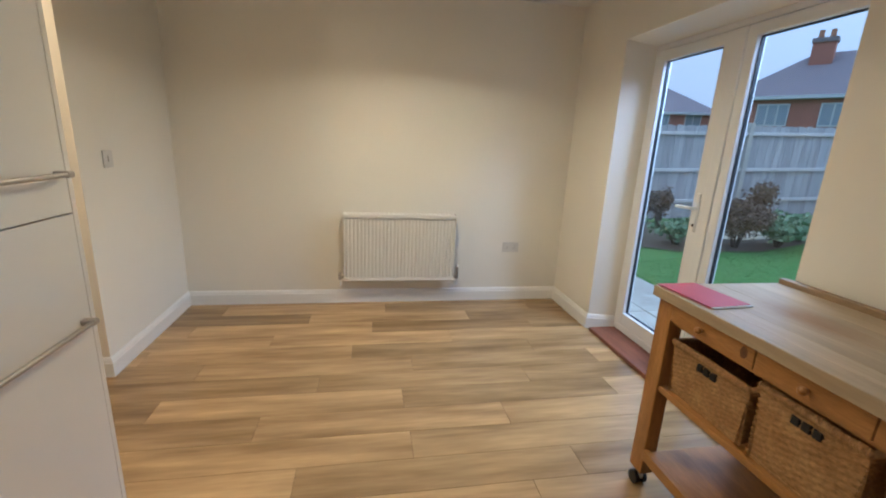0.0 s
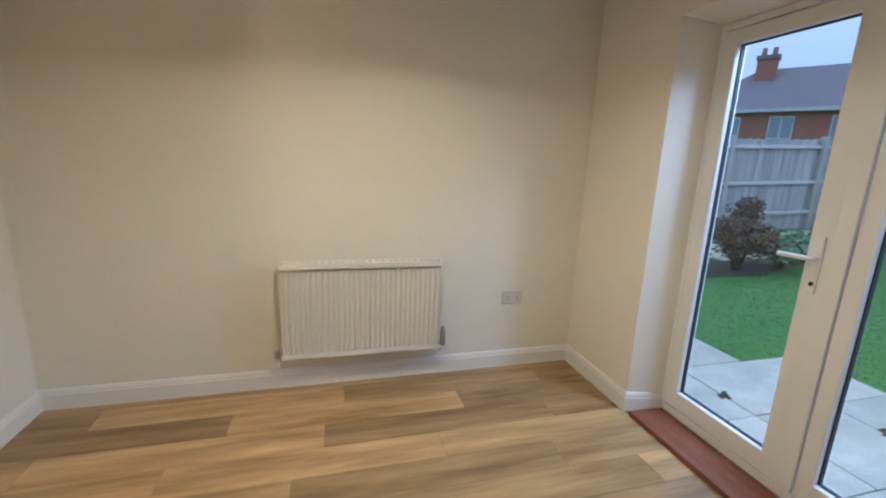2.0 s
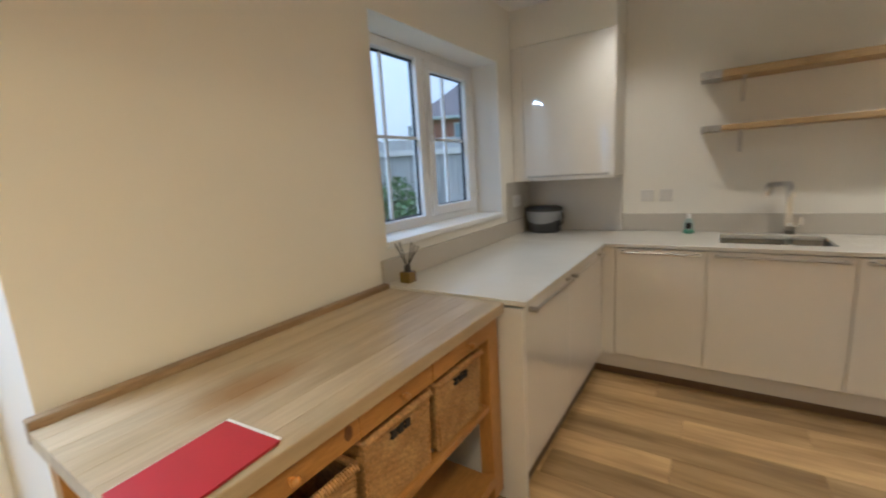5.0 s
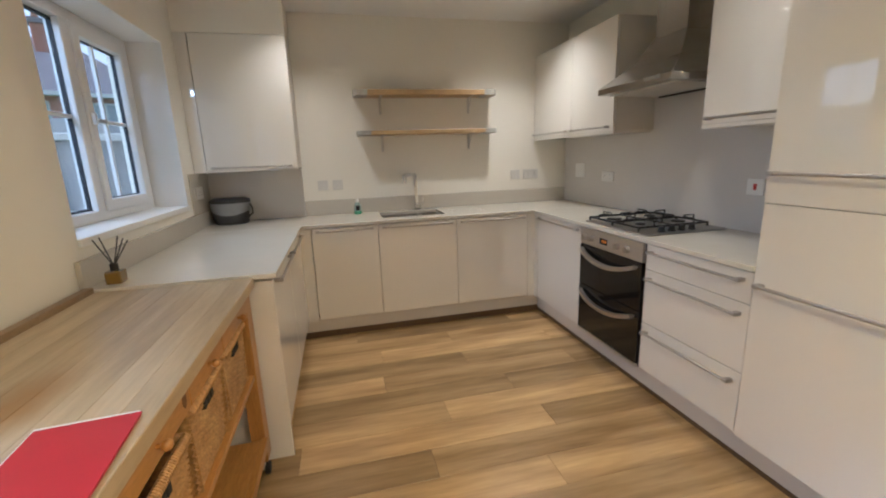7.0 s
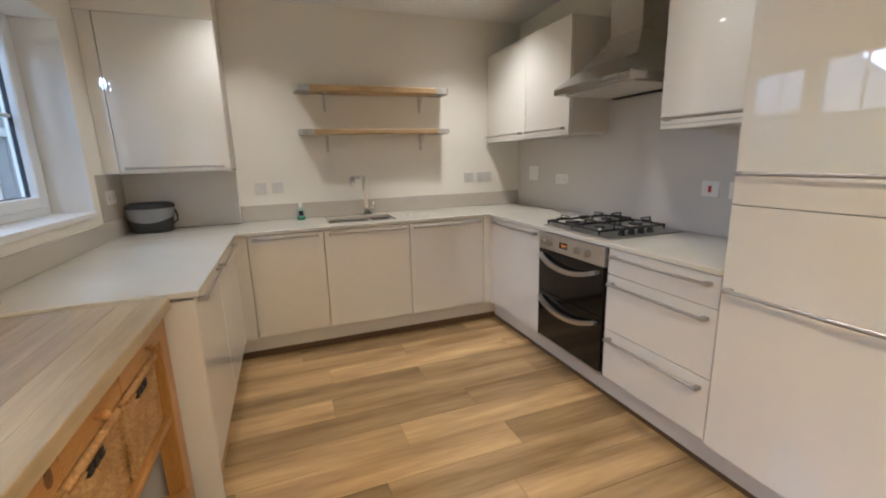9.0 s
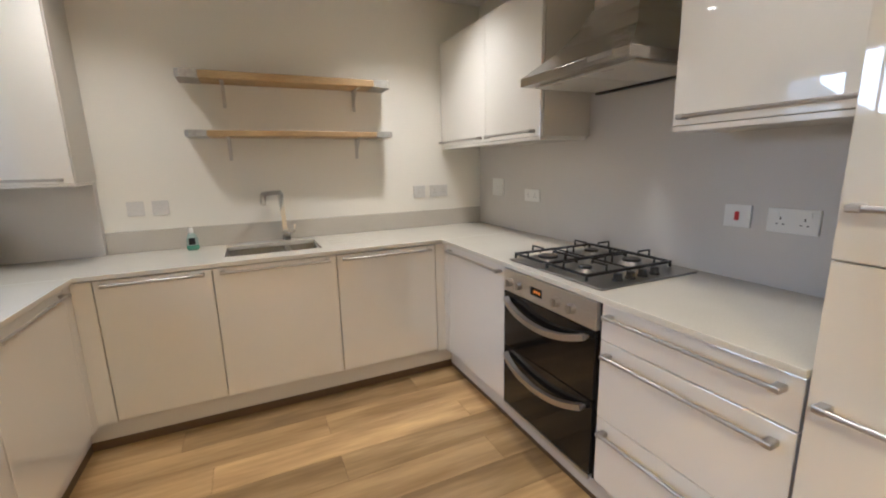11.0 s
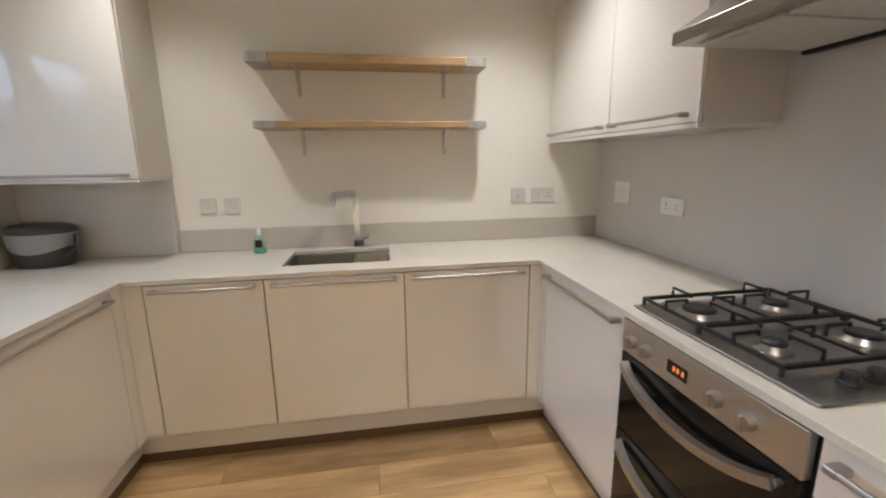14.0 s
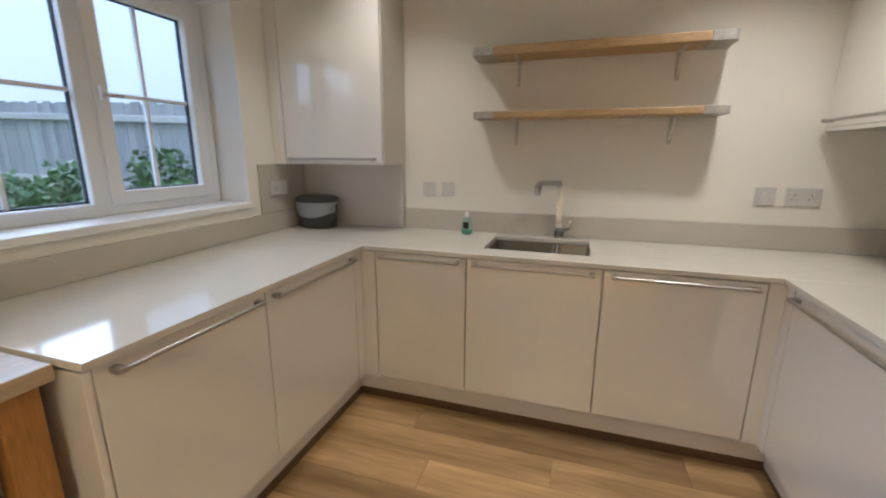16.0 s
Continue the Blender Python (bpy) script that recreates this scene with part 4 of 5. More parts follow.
for i in range(24):
    x = RX0 + 0.01 + i * (RX1 - RX0 - 0.03) / 23
    box(x, x + 0.012, RY + 0.010, RY + 0.088, RZ1 - 0.008, RZ1 - 0.003, bm=gb)
part("top_grille", gb, M_RAD, rad)
for x0 in (RX0 - 0.004, RX1 - 0.002):
    part("side_panel", box(x0, x0 + 0.006, RY + 0.002, RY + 0.094, RZ0, RZ1, 0.002), M_RAD, rad)
part("bottom_rail", box(RX0, RX1, RY + 0.001, RY + 0.012, RZ0, RZ0 + 0.032, 0.004), M_RAD, rad)
for xx, sg, hgt in ((RX0, -1, 0.035), (RX1, 1, 0.105)):
    v = part("valve", rod((xx + sg * 0.002, RY + 0.03, RZ0 + 0.03), (xx + sg * 0.042, RY + 0.03, RZ0 + 0.03), 0.012), M_ALU, rad, "satin metal valve")
    part("valve_head", lathe([(0.015, -0.02), (0.017, 0.0), (0.017, hgt * 0.7), (0.012, hgt)], (xx + sg * 0.036, RY + 0.03, RZ0 + 0.03)), M_STEEL if sg < 0 else M_ALU, v, smooth=True)
    part("pipe", tube([(xx + sg * 0.036, RY + 0.03, RZ0 + 0.02), (xx + sg * 0.036, RY + 0.03, 0.19), (xx + sg * 0.036, NY, 0.185)], 0.0075), M_GLOSSW, v)
for xx in (0.12, 0.70):
    part("wall_bracket", box(xx, xx + 0.03, RY + 0.09, NY, 0.35, 0.72), M_RAD, rad)

# ---- kitchen trolley ----
TX0, TX1, TYa, TYb, TT = 1.263, 1.882, 0.334, 1.585, 0.900
tr = thing("kitchen_trolley", (1.57, 0.96, 0.0), "honey pine kitchen trolley with scrubbed top, drawers and casters", "trolley")
nb = 8
for i in range(nb):
    x0 = TX0 + (TX1 - 0.035 - TX0) * i / nb
    x1 = TX0 + (TX1 - 0.035 - TX0) * (i + 1) / nb
    part("top_stave", box(x0, x1 + 0.0003, TYa, TYb, TT - 0.042, TT - 0.0002 * (i % 2), 0.0012 if i else 0.002, 1), M_TABLETOP, tr)
part("back_rail", box(TX1 - 0.035, TX1, TYa, TYb, TT - 0.042, TT + 0.022, 0.004), M_WORNRAIL, tr, "raised rear edge of the top")
for x0, x1 in ((1.283, 1.343), (1.80, 1.86)):
    for y0, y1 in ((0.358, 0.440), (1.490, 1.565)):
        lg = part("leg", box(x0, x1, y0, y1, 0.078, TT - 0.042, 0.004), M_PINEV, tr)
        cx, cy = (x0 + x1) / 2, (y0 + y1) / 2
        cs = part("caster", rod((cx - 0.028, cy + 0.008, 0.027), (cx - 0.008, cy + 0.008, 0.027), 0.027, seg=18), M_DARK, lg, "black twin-wheel caster")
        part("wheel", rod((cx + 0.008, cy + 0.008, 0.0265), (cx + 0.026, cy + 0.008, 0.0265), 0.0265, seg=18), M_DARK, lg)
        part("fork", box(cx - 0.011, cx + 0.011, cy - 0.014, cy + 0.026, 0.028, 0.066, 0.004), M_STEEL, lg)
        part("stem", rod((cx, cy, 0.06), (cx, cy, 0.08), 0.016), M_STEEL, lg)
part("rear_rail", box(1.83, 1.852, 0.440, 1.490, 0.70, TT - 0.044), M_PINE, tr)
for y0, y1 in ((0.365, 0.383), (1.54, 1.558)):
    part("side_rail", box(1.343, 1.80, y0, y1, 0.775, TT - 0.044), M_PINE, tr)
part("front_rail", box(1.290, 1.335, 0.440, 1.490, 0.480, 0.505, 0.003), M_PINE, tr)
part("rear_rail", box(1.81, 1.85, 0.440, 1.490, 0.480, 0.505, 0.003), M_PINE, tr)
for y0, y1 in ((0.365, 0.435), (1.495, 1.56)):
    part("side_rail", box(1.343, 1.80, y0 + 0.02, y1 - 0.02, 0.480, 0.505, 0.003), M_PINE, tr)
for i in range(9):
    x0 = 1.36 + i * 0.05
    part("slat", box(x0, x0 + 0.032, 0.40, 1.53, 0.487, 0.500, 0.002), M_PINE, tr)
part("lower_shelf", box(1.275, 1.855, 0.445, 1.484, 0.172, 0.196, 0.004), M_PINE, tr)
part("shelf_edge", box(1.272, 1.30, 0.442, 1.488, 0.160, 0.205, 0.003), M_PINE, tr)
part("basket_rail", box(1.300, 1.325, 0.440, 1.490, 0.770, 0.786), M_PINE, tr)
edges = [1.488, 1.128, 0.815, 0.442]
for i in range(3):
    y1, y0 = edges[i] - 0.002, edges[i + 1] + 0.002
    dr = part("drawer_front", box(1.279, 1.300, y0, y1, 0.788, TT - 0.045, 0.002), M_PINE, tr)
    yc = (1.330, 0.968, 0.600)[i]
    part("knob", tube([(1.280, yc, 0.822), (1.268, yc, 0.822)], 0.006), M_PINE, dr)
    kb = bmesh.new()
    bmesh.ops.create_uvsphere(kb, u_segments=14, v_segments=10, radius=0.0125)
    bmesh.ops.translate(kb, verts=kb.verts, vec=(1.260, yc, 0.822))
    part("knob_head", kb, M_PINE, dr, "turned wooden knob", smooth=True)
    if i == 0:
        part("knot", lathe([(0.001, 0), (0.016, 0), (0.016, 0.0006)], (0, 0, 0), 18), M_KNOT, dr)
        k = dr.children[-1]
        k.matrix_basis = Matrix.Translation(Vector((1.2789, 1.166, 0.826)) - ORG[tr.name]) @ Euler((0, radians(-90), 0)).to_matrix().to_4x4() @ Matrix.Diagonal((1.25, 0.8, 1, 1)) @ Matrix.Translation(ORG[tr.name])


# wicker baskets
def basket(y0, y1, x0, tilt, label, top=0.752):
    z0, z1, x1 = 0.507, top, x0 + 0.40
    t = thing("wicker_basket", (0, 0, 0), label, "basket", "baskets in the trolley")
    body = bmesh.new()
    rows = 24

    def side(p, q, outv):
        p, q, outv = Vector(p), Vector(q), Vector(outv)
        L = (q - p).length
        cols = max(8, int(L / 0.0055))
        grid = []
        for r in range(rows * 2 + 1):
            v = r / (rows * 2)
            line = []
            for c in range(cols + 1):
                u = c / cols
                ph = math.pi * (u * L / 0.030 + (r // 2) % 2)
                rib = 0.0030 if r % 2 else -0.0022
                off = 0.0026 * math.sin(ph) + rib + 0.0008 * math.sin(c * 1.7 + r * 2.3)
                base = p.lerp(q, u)
                lean = 0.012 * (v - 1)
                line.append(body.verts.new(base + outv * (off + lean) + Vector((0, 0, z0 + (z1 - z0) * v))))
            grid.append(line)
        for r in range(rows * 2):
            for c in range(cols):
                body.faces.new((grid[r][c], grid[r][c + 1], grid[r + 1][c + 1], grid[r + 1][c]))

    side((x0, y0, 0), (x0, y1, 0), (-1, 0, 0))
    side((x1, y0, 0), (x1, y1, 0), (1, 0, 0))
    side((x0, y0, 0), (x1, y0, 0), (0, -1, 0))
    side((x0, y1, 0), (x1, y1, 0), (0, 1, 0))
    part("weave", body, M_WICKER, t, "woven brown wicker sides", smooth=True)
    part("bottom", box(x0 + 0.01, x1 - 0.01, y0 + 0.01, y1 - 0.01, z0, z0 + 0.008), M_WICKER, t)
    rim = tube([(x0, y0, z1), (x0, y1, z1), (x1, y1, z1), (x1, y0, z1), (x0, y0, z1)], 0.010)
    for k in range(40):
        u = k / 40
        yy = y0 + (y1 - y0) * u
        tube([(x0 - 0.011, yy, z1 - 0.012), (x0 - 0.012, yy + 0.004, z1), (x0, yy + 0.008, z1 + 0.012)], 0.003, 5, bm=rim)
    part("rim", rim, M_WICKER, t, smooth=True)
    ym = (y0 + y1) / 2
    for k in (-1, 0, 1):
        part("handle_slot", box(x0 - 0.0062, x0 + 0.006, ym + k * 0.030 - 0.0115, ym + k * 0.030 + 0.0115, z1 - 0.052, z1 - 0.026, 0.002), M_DARK, t, "dark open hand hole")
    c = Vector(((x0 + x1) / 2, ym, z0))
    t.matrix_basis = Matrix.Translation(c) @ Euler((0, 0, radians(tilt))).to_matrix().to_4x4() @ Matrix.Translation(-c)
    return t


basket(1.135, 1.468, 1.304, 0, "brown wicker basket with a woven rim, pushed in", 0.712)
basket(0.815, 1.105, 1.300, 0, "brown wicker basket with three square hand holes")
basket(0.478, 0.775, 1.300, 0, "brown wicker basket at the end of the trolley")

# folder on the trolley
fo = thing("folder", (1.36, 1.46, TT), "red card folder with white papers lying on the trolley", "folder")
quad = [(1.270, 1.575), (1.290, 1.332), (1.463, 1.345), (1.440, 1.580)]
part("papers", prism([(x * 0.985 + 0.0205 + 0.006, y - 0.009) for x, y in quad], TT + 0.0015, TT + 0.005), M_PAPER, fo, "white sheets")
part("cover", prism(quad, TT + 0.0052, TT + 0.0068), M_FOLDER, fo, "red card cover")
part("back", prism([(x + 0.001, y + 0.001) for x, y in quad], TT + 0.0003, TT + 0.0014), M_FOLDER, fo)

# reed diffuser
dx, dy = 1.805, 0.245
rd = thing("reed_diffuser", (dx, dy, 0.910), "amber glass reed diffuser with black sticks", "diffuser")
part("bottle", box(dx - 0.030, dx + 0.030, dy - 0.030, dy + 0.030, 0.910, 0.965, 0.007), M_AMBER, rd)
part("neck", lathe([(0.016, 0.054), (0.015, 0.06), (0.015, 0.082), (0.012, 0.085)], (dx, dy, 0.910)), M_REED, rd, "black collar")
for a, l_ in ((0.05, 0.16), (-0.045, 0.15), (-0.03, 0.165), (0.028, 0.17), (-0.06, 0.14)):
    part("reed", rod((dx, dy, 0.98), (dx + a * 0.95, dy + a * 0.4, 0.98 + l_ * 0.75), 0.0026, seg=6), M_REED, rd)

# food caddy in the corner
cx, cy = 1.725, -1.425
ca = thing("food_caddy", (cx, cy, 0.910), "charcoal plastic food caddy with a pale lid in the corner", "caddy")
part("tub", lathe([(0.115, 0.0), (0.125, 0.01), (0.140, 0.15), (0.146, 0.155), (0.146, 0.165)], (cx, cy, 0.910), 32, sy=0.72), M_TUB, ca, smooth=True)
part("lid", lathe([(0.147, 0.166), (0.150, 0.172), (0.148, 0.190), (0.120, 0.204), (0.02, 0.208)], (cx, cy, 0.910), 32, sy=0.72), M_TUB, ca, smooth=True)
lb = bmesh.new()
lathe([(0.1395, 0.070), (0.1435, 0.10), (0.148, 0.158), (0.149, 0.166)], (cx, cy, 0.910), 40, sy=0.725, bm=lb)
bmesh.ops.delete(lb, geom=[v for v in lb.verts if v.co.y < cy - 0.02], context="VERTS")
for v in lb.verts:
    if v.co.z < 0.99:
        v.co.z += 0.035 * ((v.co.x - cx) / 0.14) ** 2
part("liner", lb, M_LINER, ca, "pale grey liner folded over the rim", smooth=True)
part("handle", tube([(cx - 0.142, cy, 1.065), (cx - 0.165, cy + 0.04, 1.03), (cx - 0.168, cy + 0.06, 0.99), (cx - 0.135, cy + 0.07, 0.965)], 0.007), M_TUB, ca)

# ---- garden ----
def gz(x):
    """Height of the garden, which rises gently away from the house."""
    return -0.12 + 0.045 * max(0.0, x - 4.1)


g = bmesh.new()
cols = [(-400, -0.125), (OX, -0.125), (4.1, -0.125), (13, gz(13) - 0.005), (40, 0.3), (4000, 0.3)]
ln = [[g.verts.new((x, y, z)) for x, z in cols] for y in (-4000, -30, 0, 30, 4000)]
for a, c in zip(ln, ln[1:]):
    for k in range(len(cols) - 1):
        g.faces.new((a[k], a[k + 1], c[k + 1], c[k]))
# the house stands in it: leave its footprint out
structure("ground", g, M_LAWN, "green lawn and rough ground round the house", "ground")
rng = random.Random(5)
vs, fs = [], []
for i in range(75000):
    x = 3.47 + 9.0 * rng.random() ** 1.5
    y = -2.0 + 8.6 * rng.random()
    if (x < 4.08 and y < 3.62) or y > 5.5 + 0.08 * (x - 5):
        continue
    a, h = rng.random() * 6.28, 0.008 + 0.012 * rng.random()
    w_ = 0.004 + 0.003 * (x - 4) / 4
    z = gz(x) - 0.006
    k = len(vs)
    vs += [(x - w_ * math.cos(a), y - w_ * math.sin(a), z), (x + w_ * math.cos(a), y + w_ * math.sin(a), z), (x + 0.02 * math.cos(a * 3), y + 0.02 * math.sin(a * 3), z + h)]
    fs.append((k, k + 1, k + 2))
me = bpy.data.meshes.new("grass")
me.from_pydata(vs, [], fs)
me.materials.append(M_BLADE)
tagged(new("grass", me), "short green lawn grass", "grass", kind="stuff")

bed = bmesh.new()
edge = [(4.6, 8.0), (4.3, 6.3), (5.0, 5.75), (6.2, 5.55), (7.6, 5.9), (9.2, 6.2), (11.0, 6.5), (12.6, 6.7), (12.6, 8.0)]
bed.faces.new([bed.verts.new((x, y, gz(x) + 0.012)) for x, y in edge])
structure("flower_bed", bed, M_SOIL, "bare soil flower bed along the fence", "flower bed")
gr = bmesh.new()
gr.faces.new([gr.verts.new((x, y, gz(x) + 0.02)) for x, y in [(6.3, 6.25), (8.6, 6.2), (11.5, 6.8), (12.4, 7.9), (6.0, 7.9)]])
structure("gravel_patch", gr, M_GRAVEL, "pale gravel patch in the flower bed", "ground")
fb = bmesh.new()
fb.faces.new([fb.verts.new((x, y, gz(x) + 0.012)) for x, y in [(11.9, -2.2), (12.6, -2.2), (12.6, 4.6), (11.9, 4.6)]])
structure("far_bed", fb, M_SOIL, "bare soil strip under the far fence", "flower bed")


def fence(name, p, q, height, label, side=1):
    """A close-board fence of concrete posts, arris rails and lapped boards between p and q."""
    p, q = Vector(p), Vector(q)
    L, d = (q - p).length, (q - p).normalized()
    ang = math.atan2(d.y, d.x)
    t = thing(name, (p.x, p.y, gz(p.x)), label, "fence")
    t.rotation_euler = (0, 0, ang)
    slope = (gz(q.x) - gz(p.x)) / L
    bmb = box(0.0, 0.118, -0.008, 0.008, 0, height)
    meb = mesh_of("board", bmb, M_FENCE)
    n = int(L / 0.112)
    for i in range(n):
        o = new("board", meb)
        o.parent = t
        o.location = (i * 0.112, 0.006 * (i % 2) * side, slope * i * 0.112 + 0.03 + 0.012 * math.sin(i * 2.7))
    for z in (0.35, 1.0, height - 0.18):
        b_ = box(0, L, 0.0, 0.055, -0.035, 0.035, 0.01)
        for v in b_.verts:
            v.co.y = v.co.y * side + 0.012 * side
            v.co.z += z + 0.05 + slope * v.co.x
        o = new("rail", mesh_of("rail", b_, M_RAIL))
        o.parent = t
    k = int(L / 2.5)
    for i in range(k + 1):
        x = min(i * 2.5 + 0.4, L - 0.06)
        b_ = box(x - 0.055, x + 0.055, -0.03, 0.09, 0, height + 0.09, 0.012)
        for v in b_.verts:
            v.co.y *= side
            v.co.z += slope * x
        o = new("post", mesh_of("post", b_, M_POST))
        o.parent = t
    return t


fence("fence", (2.6, 8.05, 0), (12.75, 8.05, 0), 1.92, "grey weathered close-board fence with concrete posts", -1)
fence("fence", (12.75, -2.4, 0), (12.75, 8.05, 0), 1.80, "grey weathered close-board fence behind the lawn", 1)
fence("fence", (2.3, -2.4, 0), (12.75, -2.4, 0), 1.88, "grey weathered close-board fence beside the window", 1)

# shed
sd = thing("garden_shed", (11.7, 5.9, gz(11.7)), "grey-painted wooden garden shed with a felt roof", "shed")
for i in range(14):
    z = gz(11.7) + 0.02 + i * 0.132
    part("board", box(10.75 - 0.004 * (i % 2), 12.5, 4.75, 6.35, z, z + 0.13, 0.006), M_SHED, sd)
rf = bmesh.new()
zr = gz(11.7) + 1.86
pr = [(4.6, zr - 0.03), (5.55, zr + 0.42), (6.5, zr - 0.03), (6.5, zr - 0.09), (5.55, zr + 0.35), (4.6, zr - 0.09)]
va = [rf.verts.new((10.6, y, z)) for y, z in pr]
vb = [rf.verts.new((12.62, y, z)) for y, z in pr]
rf.faces.new(va)
rf.faces.new(vb)
for i in range(6):
    rf.faces.new((va[i], va[(i + 1) % 6], vb[(i + 1) % 6], vb[i]))
part("roof", rf, M_FELT, sd, "dark felt roof")
gbm = bmesh.new()
va = [gbm.verts.new((10.74, y, z)) for y, z in ((4.75, zr - 0.06), (5.55, zr + 0.36), (6.35, zr - 0.06))]
vb = [gbm.verts.new((12.5, y, z)) for y, z in ((4.75, zr - 0.06), (5.55, zr + 0.36), (6.35, zr - 0.06))]
gbm.faces.new(va)
gbm.faces.new(vb)
for i in range(3):
    gbm.faces.new((va[i], va[(i + 1) % 3], vb[(i + 1) % 3], vb[i]))
part("gable", gbm, M_SHED, sd)

# bird table
bxx, byy = 11.0, 2.88
bz = gz(bxx)
bt = thing("bird_table", (bxx, byy, bz), "pale wooden bird table with a pitched roof on a post", "bird table")
part("post", box(bxx - 0.035, bxx + 0.035, byy - 0.035, byy + 0.035, bz + 0.2, bz + 1.18), M_BIRD, bt)
for sx_, sy_ in ((1, 0), (-1, 0), (0, 1), (0, -1)):
    part("foot", tube([(bxx, byy, bz + 0.30), (bxx + 0.27 * sx_, byy + 0.27 * sy_, bz + 0.02)], 0.035, square=True), M_BIRD, bt)
part("tray", box(bxx - 0.22, bxx + 0.22, byy - 0.22, byy + 0.22, bz + 1.18, bz + 1.22, 0.005), M_BIRD, bt)
for sx_ in (-0.18, 0.18):
    for sy_ in (-0.18, 0.18):
        part("upright", box(bxx + sx_ - 0.015, bxx + sx_ + 0.015, byy + sy_ - 0.015, byy + sy_ + 0.015, bz + 1.22, bz + 1.40), M_BIRD, bt)
for sg in (-1, 1):
    rb_ = bmesh.new()
    pv = [(byy, bz + 1.56), (byy + sg * 0.28, bz + 1.38), (byy + sg * 0.28, bz + 1.36), (byy, bz + 1.53)]
    va = [rb_.verts.new((bxx - 0.26, y, z)) for y, z in pv]
    vb = [rb_.verts.new((bxx + 0.26, y, z)) for y, z in pv]
    rb_.faces.new(va)
    rb_.faces.new(vb)
    for i in range(4):
        rb_.faces.new((va[i], va[(i + 1) % 4], vb[(i + 1) % 4], vb[i]))
    part("roof", rb_, M_BIRD, bt)


# plants
def shrub(name, x, y, r, h, leaves, size, material, label, seed, z=None, twig=True):
    rg = random.Random(seed)
    z = gz(x) if z is None else z
    t = thing(name, (x, y, z), label, "shrub")
    st_ = bmesh.new()
    tips = []
    for i in range(11):
        a = rg.random() * 6.28
        rr = r * (0.3 + 0.6 * rg.random())
        mid_ = (x + 0.4 * rr * math.cos(a), y + 0.4 * rr * math.sin(a), z + h * 0.45)
        tip = (x + rr * math.cos(a), y + rr * math.sin(a), z + h * (0.55 + 0.4 * rg.random()))
        tube([(x + 0.04 * math.cos(a), y + 0.04 * math.sin(a), z), mid_, tip], 0.012, 5, bm=st_)
        tips.append(Vector(tip))
    part("stems", st_, M_BARK, t, "thin brown stems")
    clumps = [(Vector((x, y, z + h * 0.5)), r * 0.7)] + [(p, r * (0.32 + 0.25 * rg.random())) for p in tips]
    vs, fs = [], []
    for i in range(leaves):
        c, cr = clumps[rg.randrange(len(clumps))]
        dv = Vector((rg.gauss(0, 1), rg.gauss(0, 1), rg.gauss(0, 1))).normalized() * cr * (0.55 + 0.5 * rg.random())
        p = c + Vector((dv.x, dv.y, dv.z * h / (2.2 * r)))
        if p.z < z + 0.03:
            continue
        u = Vector((rg.gauss(0, 1), rg.gauss(0, 1), rg.gauss(0, 0.6))).normalized() * size * (0.6 + 0.7 * rg.random())
        w = u.cross(Vector((rg.gauss(0, 1), rg.gauss(0, 1), rg.gauss(0, 1)))).normalized() * u.length * 0.42
        k = len(vs)
        o = -ORG[t.name]
        vs += [tuple(p + o), tuple(p + u * 0.5 + w + o), tuple(p + u + o), tuple(p + u * 0.5 - w + o)]
        fs.append((k, k + 1, k + 2, k + 3))
    me_ = bpy.data.meshes.new("foliage")
    me_.from_pydata(vs, [], fs)
    me_.materials.append(material)
    o = new("foliage", me_)
    o.parent = t
    return t


shrub("laurel_shrub", 3.75, -1.75, 0.52, 1.36, 5200, 0.065, M_LEAF, "dense green laurel bush in front of the fence", 1)
shrub("laurel_shrub", 4.9, -1.85, 0.48, 1.18, 4200, 0.065, M_LEAF, "dense green laurel bush in front of the fence", 2)
shrub("brown_shrub", 6.0, 5.85, 0.46, 0.72, 9000, 0.038, M_BROWNLEAF, "rounded rusty-brown winter shrub in the bed", 3)
shrub("low_plant", 6.7, 5.75, 0.38, 0.42, 900, 0.08, M_PALELEAF, "low silver-green plant in the bed", 4)
shrub("low_plant", 7.5, 6.1, 0.42, 0.42, 900, 0.08, M_PALELEAF, "low silver-green plant in the bed", 5)
shrub("low_plant", 5.2, 6.2, 0.40, 0.38, 900, 0.08, M_PALELEAF, "low silver-green plant in the bed", 6)
shrub("low_plant", 4.7, 6.9, 0.42, 0.45, 900, 0.08, M_PALELEAF, "low green plant in the bed", 7)
shrub("brown_shrub", 8.2, 7.5, 0.30, 0.8, 900, 0.06, M_BROWNLEAF, "thin brown shrub against the fence", 8)
shrub("red_shrub", 5.9, 7.6, 0.25, 0.7, 900, 0.06, M_BROWNLEAF, "narrow dark red shrub against the fence", 12)
shrub("far_shrub", 11.8, 4.05, 0.72, 0.78, 3600, 0.10, M_LEAF, "low green shrub beside the shed", 9)
shrub("far_shrub", 12.3, 3.1, 0.32, 0.42, 900, 0.08, M_LEAF, "low green shrub under the far fence", 10)


# weeds in the joints of the patio
for i, (wx, wy_) in enumerate(((3.46, 3.16), (3.30, 2.98), (3.46, 2.66), (2.83, 3.20))):
    shrub("weed", wx, wy_, 0.03, 0.03, 50, 0.022, M_LEAF, "small dark weed tuft in a patio joint", 40 + i, z=-0.112)


